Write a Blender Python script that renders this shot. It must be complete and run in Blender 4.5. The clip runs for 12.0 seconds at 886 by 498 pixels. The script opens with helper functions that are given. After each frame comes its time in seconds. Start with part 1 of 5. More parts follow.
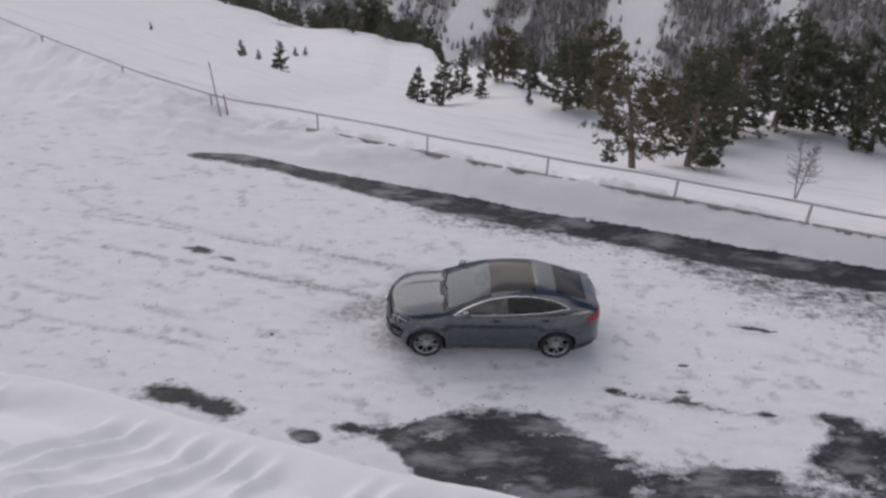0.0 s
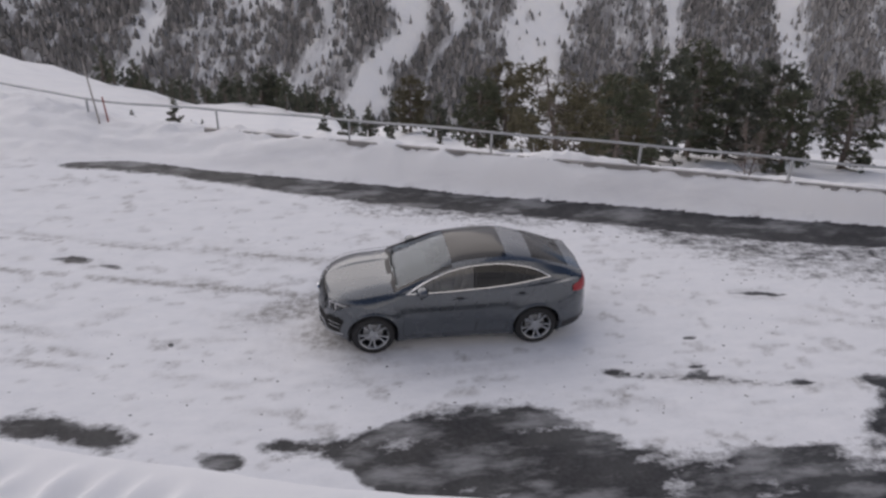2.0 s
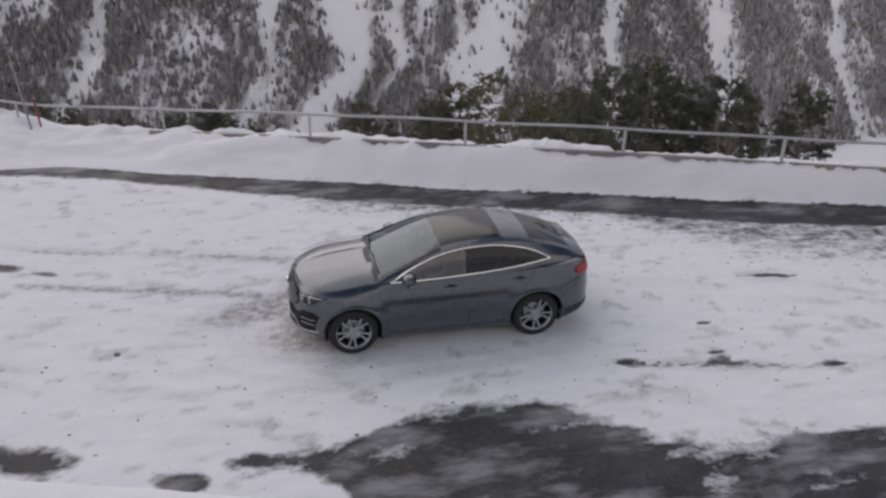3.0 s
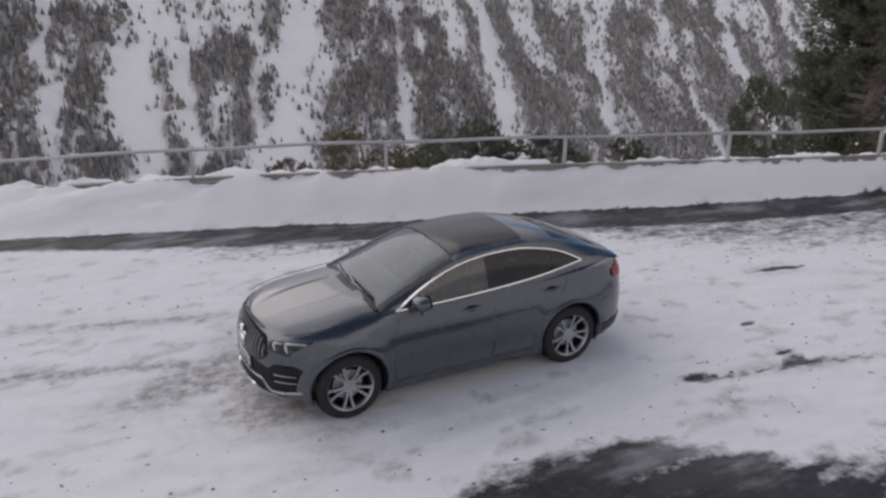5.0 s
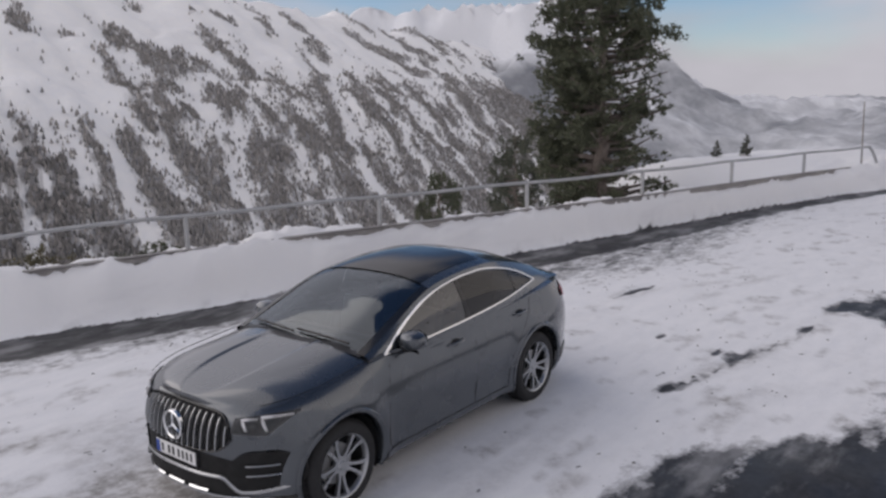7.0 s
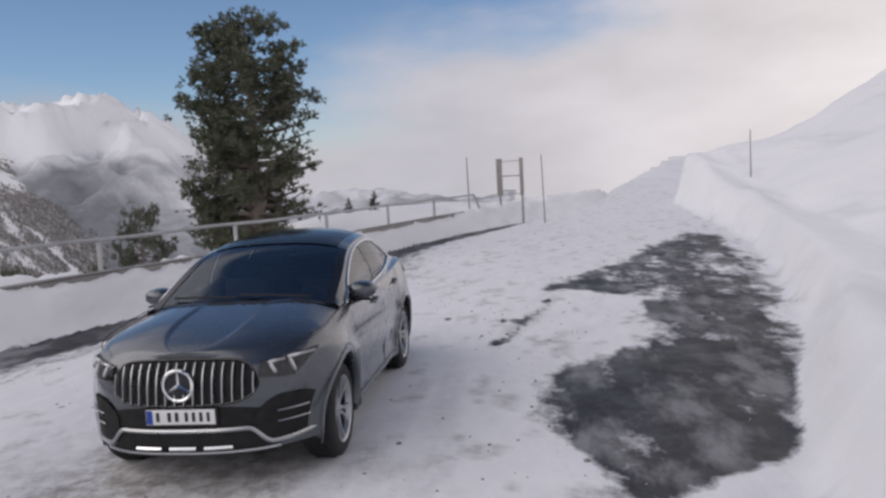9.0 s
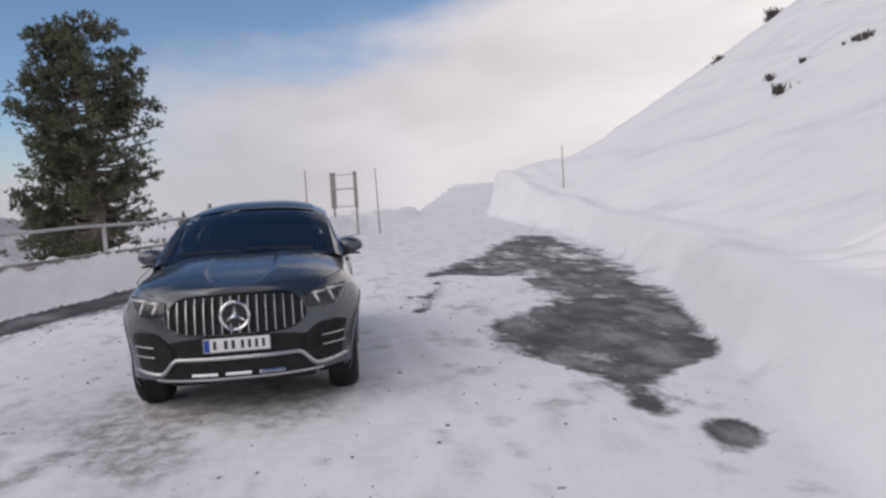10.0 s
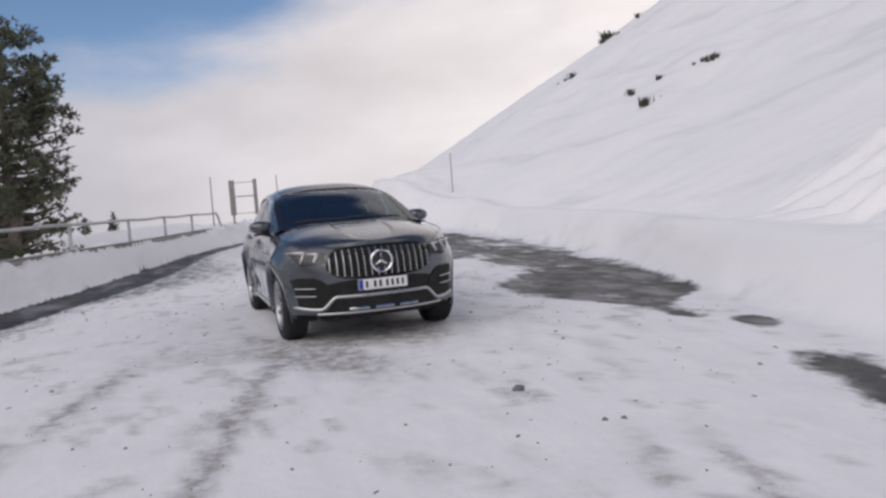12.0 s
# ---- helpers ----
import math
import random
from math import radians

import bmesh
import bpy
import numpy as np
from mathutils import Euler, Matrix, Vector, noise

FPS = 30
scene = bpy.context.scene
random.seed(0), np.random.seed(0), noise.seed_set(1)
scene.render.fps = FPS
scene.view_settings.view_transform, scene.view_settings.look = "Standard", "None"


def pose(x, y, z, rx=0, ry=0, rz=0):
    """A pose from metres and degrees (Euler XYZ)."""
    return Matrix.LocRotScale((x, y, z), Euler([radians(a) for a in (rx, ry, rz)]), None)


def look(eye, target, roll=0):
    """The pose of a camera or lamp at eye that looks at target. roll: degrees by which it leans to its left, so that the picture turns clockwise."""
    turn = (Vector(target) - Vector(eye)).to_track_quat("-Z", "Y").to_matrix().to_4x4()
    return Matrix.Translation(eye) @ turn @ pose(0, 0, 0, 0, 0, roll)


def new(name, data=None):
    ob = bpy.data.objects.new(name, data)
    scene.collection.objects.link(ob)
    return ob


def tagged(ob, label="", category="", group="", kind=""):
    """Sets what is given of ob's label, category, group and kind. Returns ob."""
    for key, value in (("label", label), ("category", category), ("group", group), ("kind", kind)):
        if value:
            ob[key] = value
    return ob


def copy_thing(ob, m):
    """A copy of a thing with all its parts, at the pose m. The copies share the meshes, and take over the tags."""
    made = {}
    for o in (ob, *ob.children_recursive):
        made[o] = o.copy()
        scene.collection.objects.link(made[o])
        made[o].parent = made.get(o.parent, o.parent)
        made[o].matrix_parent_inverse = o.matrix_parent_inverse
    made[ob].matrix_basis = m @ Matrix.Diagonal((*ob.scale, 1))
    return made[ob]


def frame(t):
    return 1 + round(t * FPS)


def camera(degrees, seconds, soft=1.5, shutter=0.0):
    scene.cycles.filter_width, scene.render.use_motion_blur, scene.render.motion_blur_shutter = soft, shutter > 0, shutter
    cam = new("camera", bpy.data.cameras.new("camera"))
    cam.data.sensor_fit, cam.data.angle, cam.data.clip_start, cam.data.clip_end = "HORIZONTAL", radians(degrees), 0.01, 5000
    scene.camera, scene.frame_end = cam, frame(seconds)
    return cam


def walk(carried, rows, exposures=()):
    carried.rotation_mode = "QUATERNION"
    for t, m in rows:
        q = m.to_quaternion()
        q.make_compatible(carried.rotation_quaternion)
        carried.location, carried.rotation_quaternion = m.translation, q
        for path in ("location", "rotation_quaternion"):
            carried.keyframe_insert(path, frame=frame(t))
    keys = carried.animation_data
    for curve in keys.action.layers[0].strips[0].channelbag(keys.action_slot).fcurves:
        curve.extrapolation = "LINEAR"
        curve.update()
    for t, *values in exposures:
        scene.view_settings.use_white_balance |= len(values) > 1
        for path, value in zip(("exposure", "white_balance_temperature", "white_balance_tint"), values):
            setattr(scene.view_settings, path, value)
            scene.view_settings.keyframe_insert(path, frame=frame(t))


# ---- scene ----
cam = camera(57.0, 12.0, soft=2.6)
PATH = [
    (0, (-1.635, -15.006, 12.344), (-1.58, -13.344, 11.232), 2.4),
    (0.5, (-1.707, -14.62, 11.428), (-1.609, -12.936, 10.352), 2.3),
    (1, (-1.822, -14.096, 10.352), (-1.667, -12.387, 9.325), 2.0),
    (1.5, (-1.947, -13.585, 9.535), (-1.741, -11.86, 8.544), 1.8),
    (2, (-2.138, -12.912, 8.539), (-1.865, -11.17, 7.594), 1.5),
    (2.5, (-2.333, -12.308, 7.765), (-1.999, -10.559, 6.855), 1.4),
    (2.7, (-2.386, -12.087, 7.462), (-2.029, -10.334, 6.568), 1.3),
    (4.3, (-3.484, -9.731, 5.394), (-2.839, -7.993, 4.644), 0.1),
    (4.5, (-3.636, -9.411, 5.247), (-2.944, -7.684, 4.513), 0.2),
    (5, (-4.118, -8.536, 4.833), (-3.273, -6.851, 4.164), -0.1),
    (5.5, (-4.448, -7.924, 4.492), (-3.481, -6.281, 3.888), -0.4),
    (6, (-4.95, -7.137, 4.099), (-3.799, -5.587, 3.577), -0.8),
    (6.5, (-5.346, -6.415, 3.798), (-4.027, -4.984, 3.334), -0.9),
    (7, (-5.755, -5.52, 3.396), (-4.228, -4.287, 3.009), -1.5),
    (7.5, (-6.153, -4.905, 3.116), (-4.48, -3.861, 2.786), -2.0),
    (7.7, (-6.29, -4.602, 2.978), (-4.558, -3.651, 2.672), -2.3),
    (9.3, (-8.197, -2.257, 2.127), (-6.208, -2.145, 1.949), -3.4),
    (9.5, (-8.421, -1.913, 2.007), (-6.428, -1.901, 1.839), -3.6),
    (10, (-9.0, -0.891, 1.781), (-7.022, -1.139, 1.625), -3.4),
    (10.5, (-9.44, -0.144, 1.604), (-7.487, -0.551, 1.464), -3.6),
    (11, (-10.004, 0.713, 1.553), (-8.086, 0.168, 1.402), -4.4),
    (11.5, (-10.318, 1.346, 1.558), (-8.418, 0.743, 1.403), -4.6),
    (12, (-10.535, 2.055, 1.524), (-8.645, 1.417, 1.379), -4.2),
]
walk(cam, [(t, look(eye, target, roll)) for t, eye, target, roll in PATH], exposures=[(0.0, 0.0), (7.5, 0.03), (9.5, 0.10), (12.0, 0.12)])

# ---- light, sky and exposure ----
SUN_AZ, SUN_EL = radians(122.0), radians(42.0)
world = bpy.data.worlds.new("world")
scene.world = world
world.use_nodes = True
wn, wl = world.node_tree.nodes, world.node_tree.links
wn.clear()
w_out = wn.new("ShaderNodeOutputWorld")
w_bg = wn.new("ShaderNodeBackground")
w_sky = wn.new("ShaderNodeTexSky")
w_sky.sky_type, w_sky.sun_disc = "NISHITA", False
w_sky.sun_elevation, w_sky.sun_rotation = SUN_EL, radians(90.0) - SUN_AZ
w_sky.altitude, w_sky.air_density, w_sky.dust_density = 1900.0, 1.0, 1.2
w_co = wn.new("ShaderNodeTexCoord")
w_map = wn.new("ShaderNodeMapping")
w_map.inputs["Scale"].default_value = (1.0, 1.0, 2.6)
w_n1 = wn.new("ShaderNodeTexNoise")
w_n1.inputs["Scale"].default_value, w_n1.inputs["Detail"].default_value = 2.3, 7.0
w_n1.inputs["Roughness"].default_value = 0.52
w_sep = wn.new("ShaderNodeSeparateXYZ")
w_side = wn.new("ShaderNodeVectorMath")
w_side.operation = "DOT_PRODUCT"
w_side.inputs[1].default_value = (math.cos(radians(-72)), math.sin(radians(-72)), 0.0)
w_ms = wn.new("ShaderNodeMapRange")
w_ms.inputs[1].default_value, w_ms.inputs[2].default_value = 0.20, 0.92
w_ms.inputs[3].default_value, w_ms.inputs[4].default_value = 0.0, 0.40
w_me = wn.new("ShaderNodeMapRange")
w_me.inputs[1].default_value, w_me.inputs[2].default_value = -0.02, 0.13
w_me.inputs[3].default_value, w_me.inputs[4].default_value = 0.38, 0.0
w_a1, w_a2 = wn.new("ShaderNodeMath"), wn.new("ShaderNodeMath")
w_mc = wn.new("ShaderNodeMapRange")
w_mc.interpolation_type = "SMOOTHSTEP"
w_mc.inputs[1].default_value, w_mc.inputs[2].default_value = 0.44, 0.80
w_mix = wn.new("ShaderNodeMix")
w_mix.data_type = "RGBA"
w_cl = wn.new("ShaderNodeMix")
w_cl.data_type = "RGBA"
w_cl.inputs[6].default_value = (4.58, 4.44, 4.86, 1)
w_cl.inputs[7].default_value = (16.5, 14.9, 13.8, 1)
# the cloud is brighter, and thicker, round the hidden sun
w_glow = wn.new("ShaderNodeVectorMath")
w_glow.operation = "DOT_PRODUCT"
w_glow.inputs[1].default_value = (math.cos(SUN_AZ) * math.cos(SUN_EL), math.sin(SUN_AZ) * math.cos(SUN_EL), math.sin(SUN_EL))
w_gm = wn.new("ShaderNodeMapRange")
w_gm.interpolation_type = "SMOOTHSTEP"
w_gm.inputs[1].default_value, w_gm.inputs[2].default_value = 0.30, 1.0
w_gm.inputs[3].default_value, w_gm.inputs[4].default_value = 1.0, 2.1
w_gk = wn.new("ShaderNodeVectorMath")
w_gk.operation = "SCALE"
w_g2 = wn.new("ShaderNodeMapRange")
w_g2.inputs[1].default_value, w_g2.inputs[2].default_value = 0.20, 0.58
w_g2.inputs[3].default_value, w_g2.inputs[4].default_value = 0.0, 0.42
w_a3 = wn.new("ShaderNodeMath")
w_deep = wn.new("ShaderNodeVectorMath")
w_deep.operation = "MULTIPLY"
w_deep.inputs[1].default_value = (0.76, 0.82, 0.90)
wl.new(w_co.outputs["Generated"], w_map.inputs[0])
wl.new(w_map.outputs[0], w_n1.inputs["Vector"])
wl.new(w_co.outputs["Generated"], w_sep.inputs[0])
wl.new(w_co.outputs["Generated"], w_side.inputs[0])
wl.new(w_side.outputs["Value"], w_ms.inputs[0])
wl.new(w_sep.outputs[2], w_me.inputs[0])
wl.new(w_n1.outputs[0], w_a1.inputs[0])
wl.new(w_ms.outputs[0], w_a1.inputs[1])
wl.new(w_a1.outputs[0], w_a2.inputs[0])
wl.new(w_me.outputs[0], w_a2.inputs[1])
wl.new(w_a2.outputs[0], w_a3.inputs[0])
wl.new(w_co.outputs["Generated"], w_glow.inputs[0])
wl.new(w_glow.outputs["Value"], w_gm.inputs[0])
wl.new(w_glow.outputs["Value"], w_g2.inputs[0])
wl.new(w_g2.outputs[0], w_a3.inputs[1])
# a deck of cloud above the low blue, with a gap overhead
w_zen = wn.new("ShaderNodeMapRange")
w_zen.inputs[1].default_value, w_zen.inputs[2].default_value = 0.27, 0.42
w_zen.inputs[3].default_value, w_zen.inputs[4].default_value = 0.0, 0.32
w_a4 = wn.new("ShaderNodeMath")
wl.new(w_sep.outputs[2], w_zen.inputs[0])
w_top = wn.new("ShaderNodeMapRange")
w_top.inputs[1].default_value, w_top.inputs[2].default_value = 0.60, 0.80
w_top.inputs[3].default_value, w_top.inputs[4].default_value = 0.0, -0.85
w_a5 = wn.new("ShaderNodeMath")
wl.new(w_sep.outputs[2], w_top.inputs[0])
wl.new(w_a3.outputs[0], w_a4.inputs[0])
wl.new(w_zen.outputs[0], w_a4.inputs[1])
wl.new(w_a4.outputs[0], w_a5.inputs[0])
wl.new(w_top.outputs[0], w_a5.inputs[1])
# clear blue above the road's far end
w_gap = wn.new("ShaderNodeVectorMath")
w_gap.operation = "DOT_PRODUCT"
w_gap.inputs[1].default_value = (math.cos(radians(13)) * 0.866, math.sin(radians(13)) * 0.866, 0.50)
w_gr = wn.new("ShaderNodeMapRange")
w_gr.inputs[1].default_value, w_gr.inputs[2].default_value = 0.86, 0.985
w_gr.inputs[3].default_value, w_gr.inputs[4].default_value = 0.0, -0.40
w_a6 = wn.new("ShaderNodeMath")
wl.new(w_co.outputs["Generated"], w_gap.inputs[0])
wl.new(w_gap.outputs["Value"], w_gr.inputs[0])
wl.new(w_a5.outputs[0], w_a6.inputs[0])
wl.new(w_gr.outputs[0], w_a6.inputs[1])
# low cloud over the pass at the road's far end
w_pass = wn.new("ShaderNodeVectorMath")
w_pass.operation = "DOT_PRODUCT"
w_pass.inputs[1].default_value = (math.cos(radians(-4)), math.sin(radians(-4)), 0.0)
w_pr = wn.new("ShaderNodeMapRange")
w_pr.interpolation_type = "SMOOTHSTEP"
w_pr.inputs[1].default_value, w_pr.inputs[2].default_value = 0.90, 0.985
w_pr.inputs[3].default_value, w_pr.inputs[4].default_value = 0.0, 0.18
w_a7 = wn.new("ShaderNodeMath")
wl.new(w_co.outputs["Generated"], w_pass.inputs[0])
wl.new(w_pass.outputs["Value"], w_pr.inputs[0])
wl.new(w_a6.outputs[0], w_a7.inputs[0])
wl.new(w_pr.outputs[0], w_a7.inputs[1])
wl.new(w_a7.outputs[0], w_mc.inputs[0])
wl.new(w_mc.outputs[0], w_mix.inputs[0])
wl.new(w_sky.outputs[0], w_deep.inputs[0])
wl.new(w_deep.outputs[0], w_mix.inputs[6])
wl.new(w_ms.outputs[0], w_cl.inputs[0])
wl.new(w_cl.outputs[2], w_gk.inputs[0])
wl.new(w_gm.outputs[0], w_gk.inputs[3])
# grey undersides in the cloud
w_n2 = wn.new("ShaderNodeTexNoise")
w_n2.inputs["Scale"].default_value, w_n2.inputs["Detail"].default_value = 3.4, 5.0
w_sh = wn.new("ShaderNodeMapRange")
w_sh.inputs[1].default_value, w_sh.inputs[2].default_value = 0.32, 0.68
w_sh.inputs[3].default_value, w_sh.inputs[4].default_value = 0.85, 1.10
w_ck = wn.new("ShaderNodeVectorMath")
w_ck.operation = "SCALE"
wl.new(w_map.outputs[0], w_n2.inputs["Vector"])
wl.new(w_n2.outputs[0], w_sh.inputs[0])
wl.new(w_gk.outputs[0], w_ck.inputs[0])
wl.new(w_sh.outputs[0], w_ck.inputs[3])
wl.new(w_ck.outputs[0], w_mix.inputs[7])
wl.new(w_mix.outputs[2], w_bg.inputs[0])
w_bg.inputs[1].default_value = 0.107
wl.new(w_bg.outputs[0], w_out.inputs[0])

sun = new("sun", bpy.data.lights.new("sun", "SUN"))
sun.data.energy, sun.data.angle, sun.data.color = 1.0, radians(80), (1.0, 0.88, 0.76)
sun.matrix_world = look((0, 0, 0), (-math.cos(SUN_AZ) * math.cos(SUN_EL), -math.sin(SUN_AZ) * math.cos(SUN_EL), -math.sin(SUN_EL)))


# ---- small tools ----
def curve(xs, ys):
    """A smooth function through a few knots; straight on past the ends."""
    xs, ys = np.array(xs, float), np.array(ys, float)
    d = np.diff(ys) / np.diff(xs)
    m = np.concatenate([[d[0]], (d[:-1] + d[1:]) / 2, [d[-1]]])
    for i in range(1, len(d)):
        if d[i - 1] * d[i] <= 0:
            m[i] = 0.0

    def value(x):
        x = np.asarray(x, float)
        i = np.clip(np.searchsorted(xs, x) - 1, 0, len(d) - 1)
        h = xs[i + 1] - xs[i]
        t = np.clip((x - xs[i]) / h, 0, 1)
        y = ((2 * t**3 - 3 * t**2 + 1) * ys[i] + (t**3 - 2 * t**2 + t) * h * m[i]
             + (-2 * t**3 + 3 * t**2) * ys[i + 1] + (t**3 - t**2) * h * m[i + 1])
        return y + np.minimum(x - xs[0], 0) * m[0] + np.maximum(x - xs[-1], 0) * m[-1]
    return value


def step(a, b, x):
    t = np.clip((np.asarray(x, float) - a) / (b - a), 0, 1)
    return t * t * (3 - 2 * t)


def grain(x, y, seed=0):
    """Value noise in the plane, 0 to 1."""
    x, y = np.asarray(x, float), np.asarray(y, float)
    xi, yi = np.floor(x).astype(np.int64), np.floor(y).astype(np.int64)
    fx, fy = x - xi, y - yi
    fx, fy = fx * fx * (3 - 2 * fx), fy * fy * (3 - 2 * fy)

    def h(a, b):
        n = (a * 374761393 + b * 668265263 + seed * 974634777) & 0xFFFFFFFF
        n = ((n ^ (n >> 13)) * 1274126177) & 0xFFFFFFFF
        return ((n ^ (n >> 16)) & 0xFFFF) / 65535.0
    return ((h(xi, yi) * (1 - fx) + h(xi + 1, yi) * fx) * (1 - fy)
            + (h(xi, yi + 1) * (1 - fx) + h(xi + 1, yi + 1) * fx) * fy)


def fbm(x, y, seed=0, octaves=4):
    total, size, weight = 0.0, 0.5, 0.0
    for k in range(octaves):
        total = total + size * grain(x * 2**k + 7.3 * k, y * 2**k - 3.1 * k, seed + k)
        weight += size
        size *= 0.5
    return total / weight


def mesh_ob(name, verts, faces, material, parent=None, label="", smooth=True, sharp=None):
    me = bpy.data.meshes.new(name)
    me.from_pydata([tuple(v) for v in verts], [], [tuple(f) for f in faces])
    me.validate()
    if material:
        me.materials.append(material)
    if smooth:
        me.polygons.foreach_set("use_smooth", [True] * len(me.polygons))
        if sharp:
            me.set_sharp_from_angle(angle=radians(sharp))
    me.update()
    ob = new(name, me)
    ob.parent = parent
    if label:
        tagged(ob, label)
    return ob


def part(name, bm, material, parent=None, label="", smooth=True, sharp=40):
    """Links a bmesh as one mesh object under a thing or under a part."""
    me = bpy.data.meshes.new(name)
    bmesh.ops.recalc_face_normals(bm, faces=bm.faces)
    bm.to_mesh(me)
    bm.free()
    if material:
        me.materials.append(material)
    if smooth:
        me.polygons.foreach_set("use_smooth", [True] * len(me.polygons))
        if sharp:
            me.set_sharp_from_angle(angle=radians(sharp))
    ob = new(name, me)
    ob.parent = parent
    if label:
        tagged(ob, label)
    return ob


def grid(bm, rows, closed=False):
    """Quads over rows of points; closed joins each row's end to its start."""
    vs = [[bm.verts.new(p) for p in row] for row in rows]
    n = len(vs[0])
    for a, b in zip(vs, vs[1:]):
        for i in range(n if closed else n - 1):
            j = (i + 1) % n
            quad = [a[i], a[j], b[j], b[i]]
            if len({v.co.to_tuple(5) for v in quad}) >= 3:
                bm.faces.new(quad)
    return vs


def tube(bm, points, radius, sides=8, closed=False, flat=1.0):
    """A round bar along points; radius may be a list."""
    pts = [Vector(p) for p in points]
    n, rings, up = len(pts), [], Vector((0, 0, 1))
    for i, p in enumerate(pts):
        a, b = (pts[i - 1], pts[(i + 1) % n]) if closed else (pts[max(i - 1, 0)], pts[min(i + 1, n - 1)])
        d = (b - a).normalized()
        side = d.cross(up if abs(d.z) < 0.95 else Vector((1, 0, 0))).normalized()
        top = side.cross(d)
        r = radius[i] if isinstance(radius, (list, tuple)) else radius
        rings.append([p + side * (math.cos(2 * math.pi * k / sides) * r) + top * (math.sin(2 * math.pi * k / sides) * r * flat)
                      for k in range(sides)])
    if closed:
        rings.append(rings[0])
    vs = grid(bm, rings, closed=True)
    if not closed:
        bm.faces.new(vs[0])
        bm.faces.new(vs[-1][::-1])
    else:
        bmesh.ops.remove_doubles(bm, verts=bm.verts, dist=1e-5)


def box(bm, lo, hi, bevel=0.0, turn=None):
    made = bmesh.ops.create_cube(bm, size=1.0)["verts"]
    size, mid = Vector(hi) - Vector(lo), (Vector(hi) + Vector(lo)) / 2
    for v in made:
        v.co = Vector((v.co.x * size.x, v.co.y * size.y, v.co.z * size.z))
    if bevel:
        edges = list({e for v in made for e in v.link_edges})
        made = bmesh.ops.bevel(bm, geom=edges, offset=bevel, segments=2, profile=0.6, affect="EDGES")["verts"]
    for v in made:
        v.co = (turn @ v.co if turn else v.co) + mid


def lathe(bm, profile, axis_point, turns=40):
    """Profile of (radius, y) turned round an axis along y."""
    rows = []
    for k in range(turns):
        a = 2 * math.pi * k / turns
        rows.append([(axis_point[0] + r * math.cos(a), axis_point[1] + y, axis_point[2] + r * math.sin(a)) for r, y in profile])
    rows.append(rows[0])
    grid(bm, rows)
    bmesh.ops.remove_doubles(bm, verts=bm.verts, dist=1e-5)


# ---- materials ----
class Mat:
    """A node material with a few short ways to add nodes."""

    def __init__(self, name, color=(0.5, 0.5, 0.5), rough=0.5, metal=0.0, **more):
        self.m = bpy.data.materials.new(name)
        self.m.use_nodes = True
        self.t = self.m.node_tree
        self.b = self.t.nodes["Principled BSDF"]
        self.b.inputs["Base Color"].default_value = (*color, 1)
        self.b.inputs["Roughness"].default_value = rough
        self.b.inputs["Metallic"].default_value = metal
        for key, value in more.items():
            self.b.inputs[key.replace("_", " ")].default_value = value

    def node(self, kind, **values):
        n = self.t.nodes.new("ShaderNode" + kind)
        for key, value in values.items():
            n.inputs[key.replace("_", " ")].default_value = value
        return n

    def link(self, a, b):
        self.t.links.new(a, b)

    def coords(self, scale=(1, 1, 1), rot=(0, 0, 0), kind="Object"):
        c, m = self.node("TexCoord"), self.node("Mapping")
        m.inputs["Scale"].default_value, m.inputs["Rotation"].default_value = scale, rot
        self.link(c.outputs[kind], m.inputs[0])
        return m.outputs[0]

    def noise(self, vec, scale, detail=4.0, rough=0.55):
        n = self.node("TexNoise", Scale=scale, Detail=detail, Roughness=rough)
        if vec is not None:
            self.link(vec, n.inputs["Vector"])
        return n.outputs[0]

    def span(self, x, a, b, c=0.0, d=1.0):
        n = self.node("MapRange")
        for i, v in zip((1, 2, 3, 4), (a, b, c, d)):
            n.inputs[i].default_value = v
        self.link(x, n.inputs[0])
        return n.outputs[0]

    def math(self, op, a, b):
        n = self.node("Math")
        n.operation = op
        for i, v in enumerate((a, b)):
            if isinstance(v, (int, float)):
                n.inputs[i].default_value = v
            else:
                self.link(v, n.inputs[i])
        return n.outputs[0]

    def mix(self, f, a, b):
        n = self.node("Mix")
        n.data_type = "RGBA"
        for i, v in ((0, f), (6, a), (7, b)):
            if isinstance(v, tuple):
                n.inputs[i].default_value = (*v, 1)
            elif isinstance(v, (int, float)):
                n.inputs[i].default_value = v
            else:
                self.link(v, n.inputs[i])
        return n.outputs[2]

    def attr(self, name):
        n = self.node("Attribute")
        n.attribute_name = name
        return n.outputs["Fac"]

    def put(self, socket, value):
        self.link(value, self.b.inputs[socket])

    def bump(self, height, strength=0.3, distance=0.02):
        n = self.node("Bump", Strength=strength, Distance=distance)
        self.link(height, n.inputs["Height"])
        self.link(n.outputs[0], self.b.inputs["Normal"])


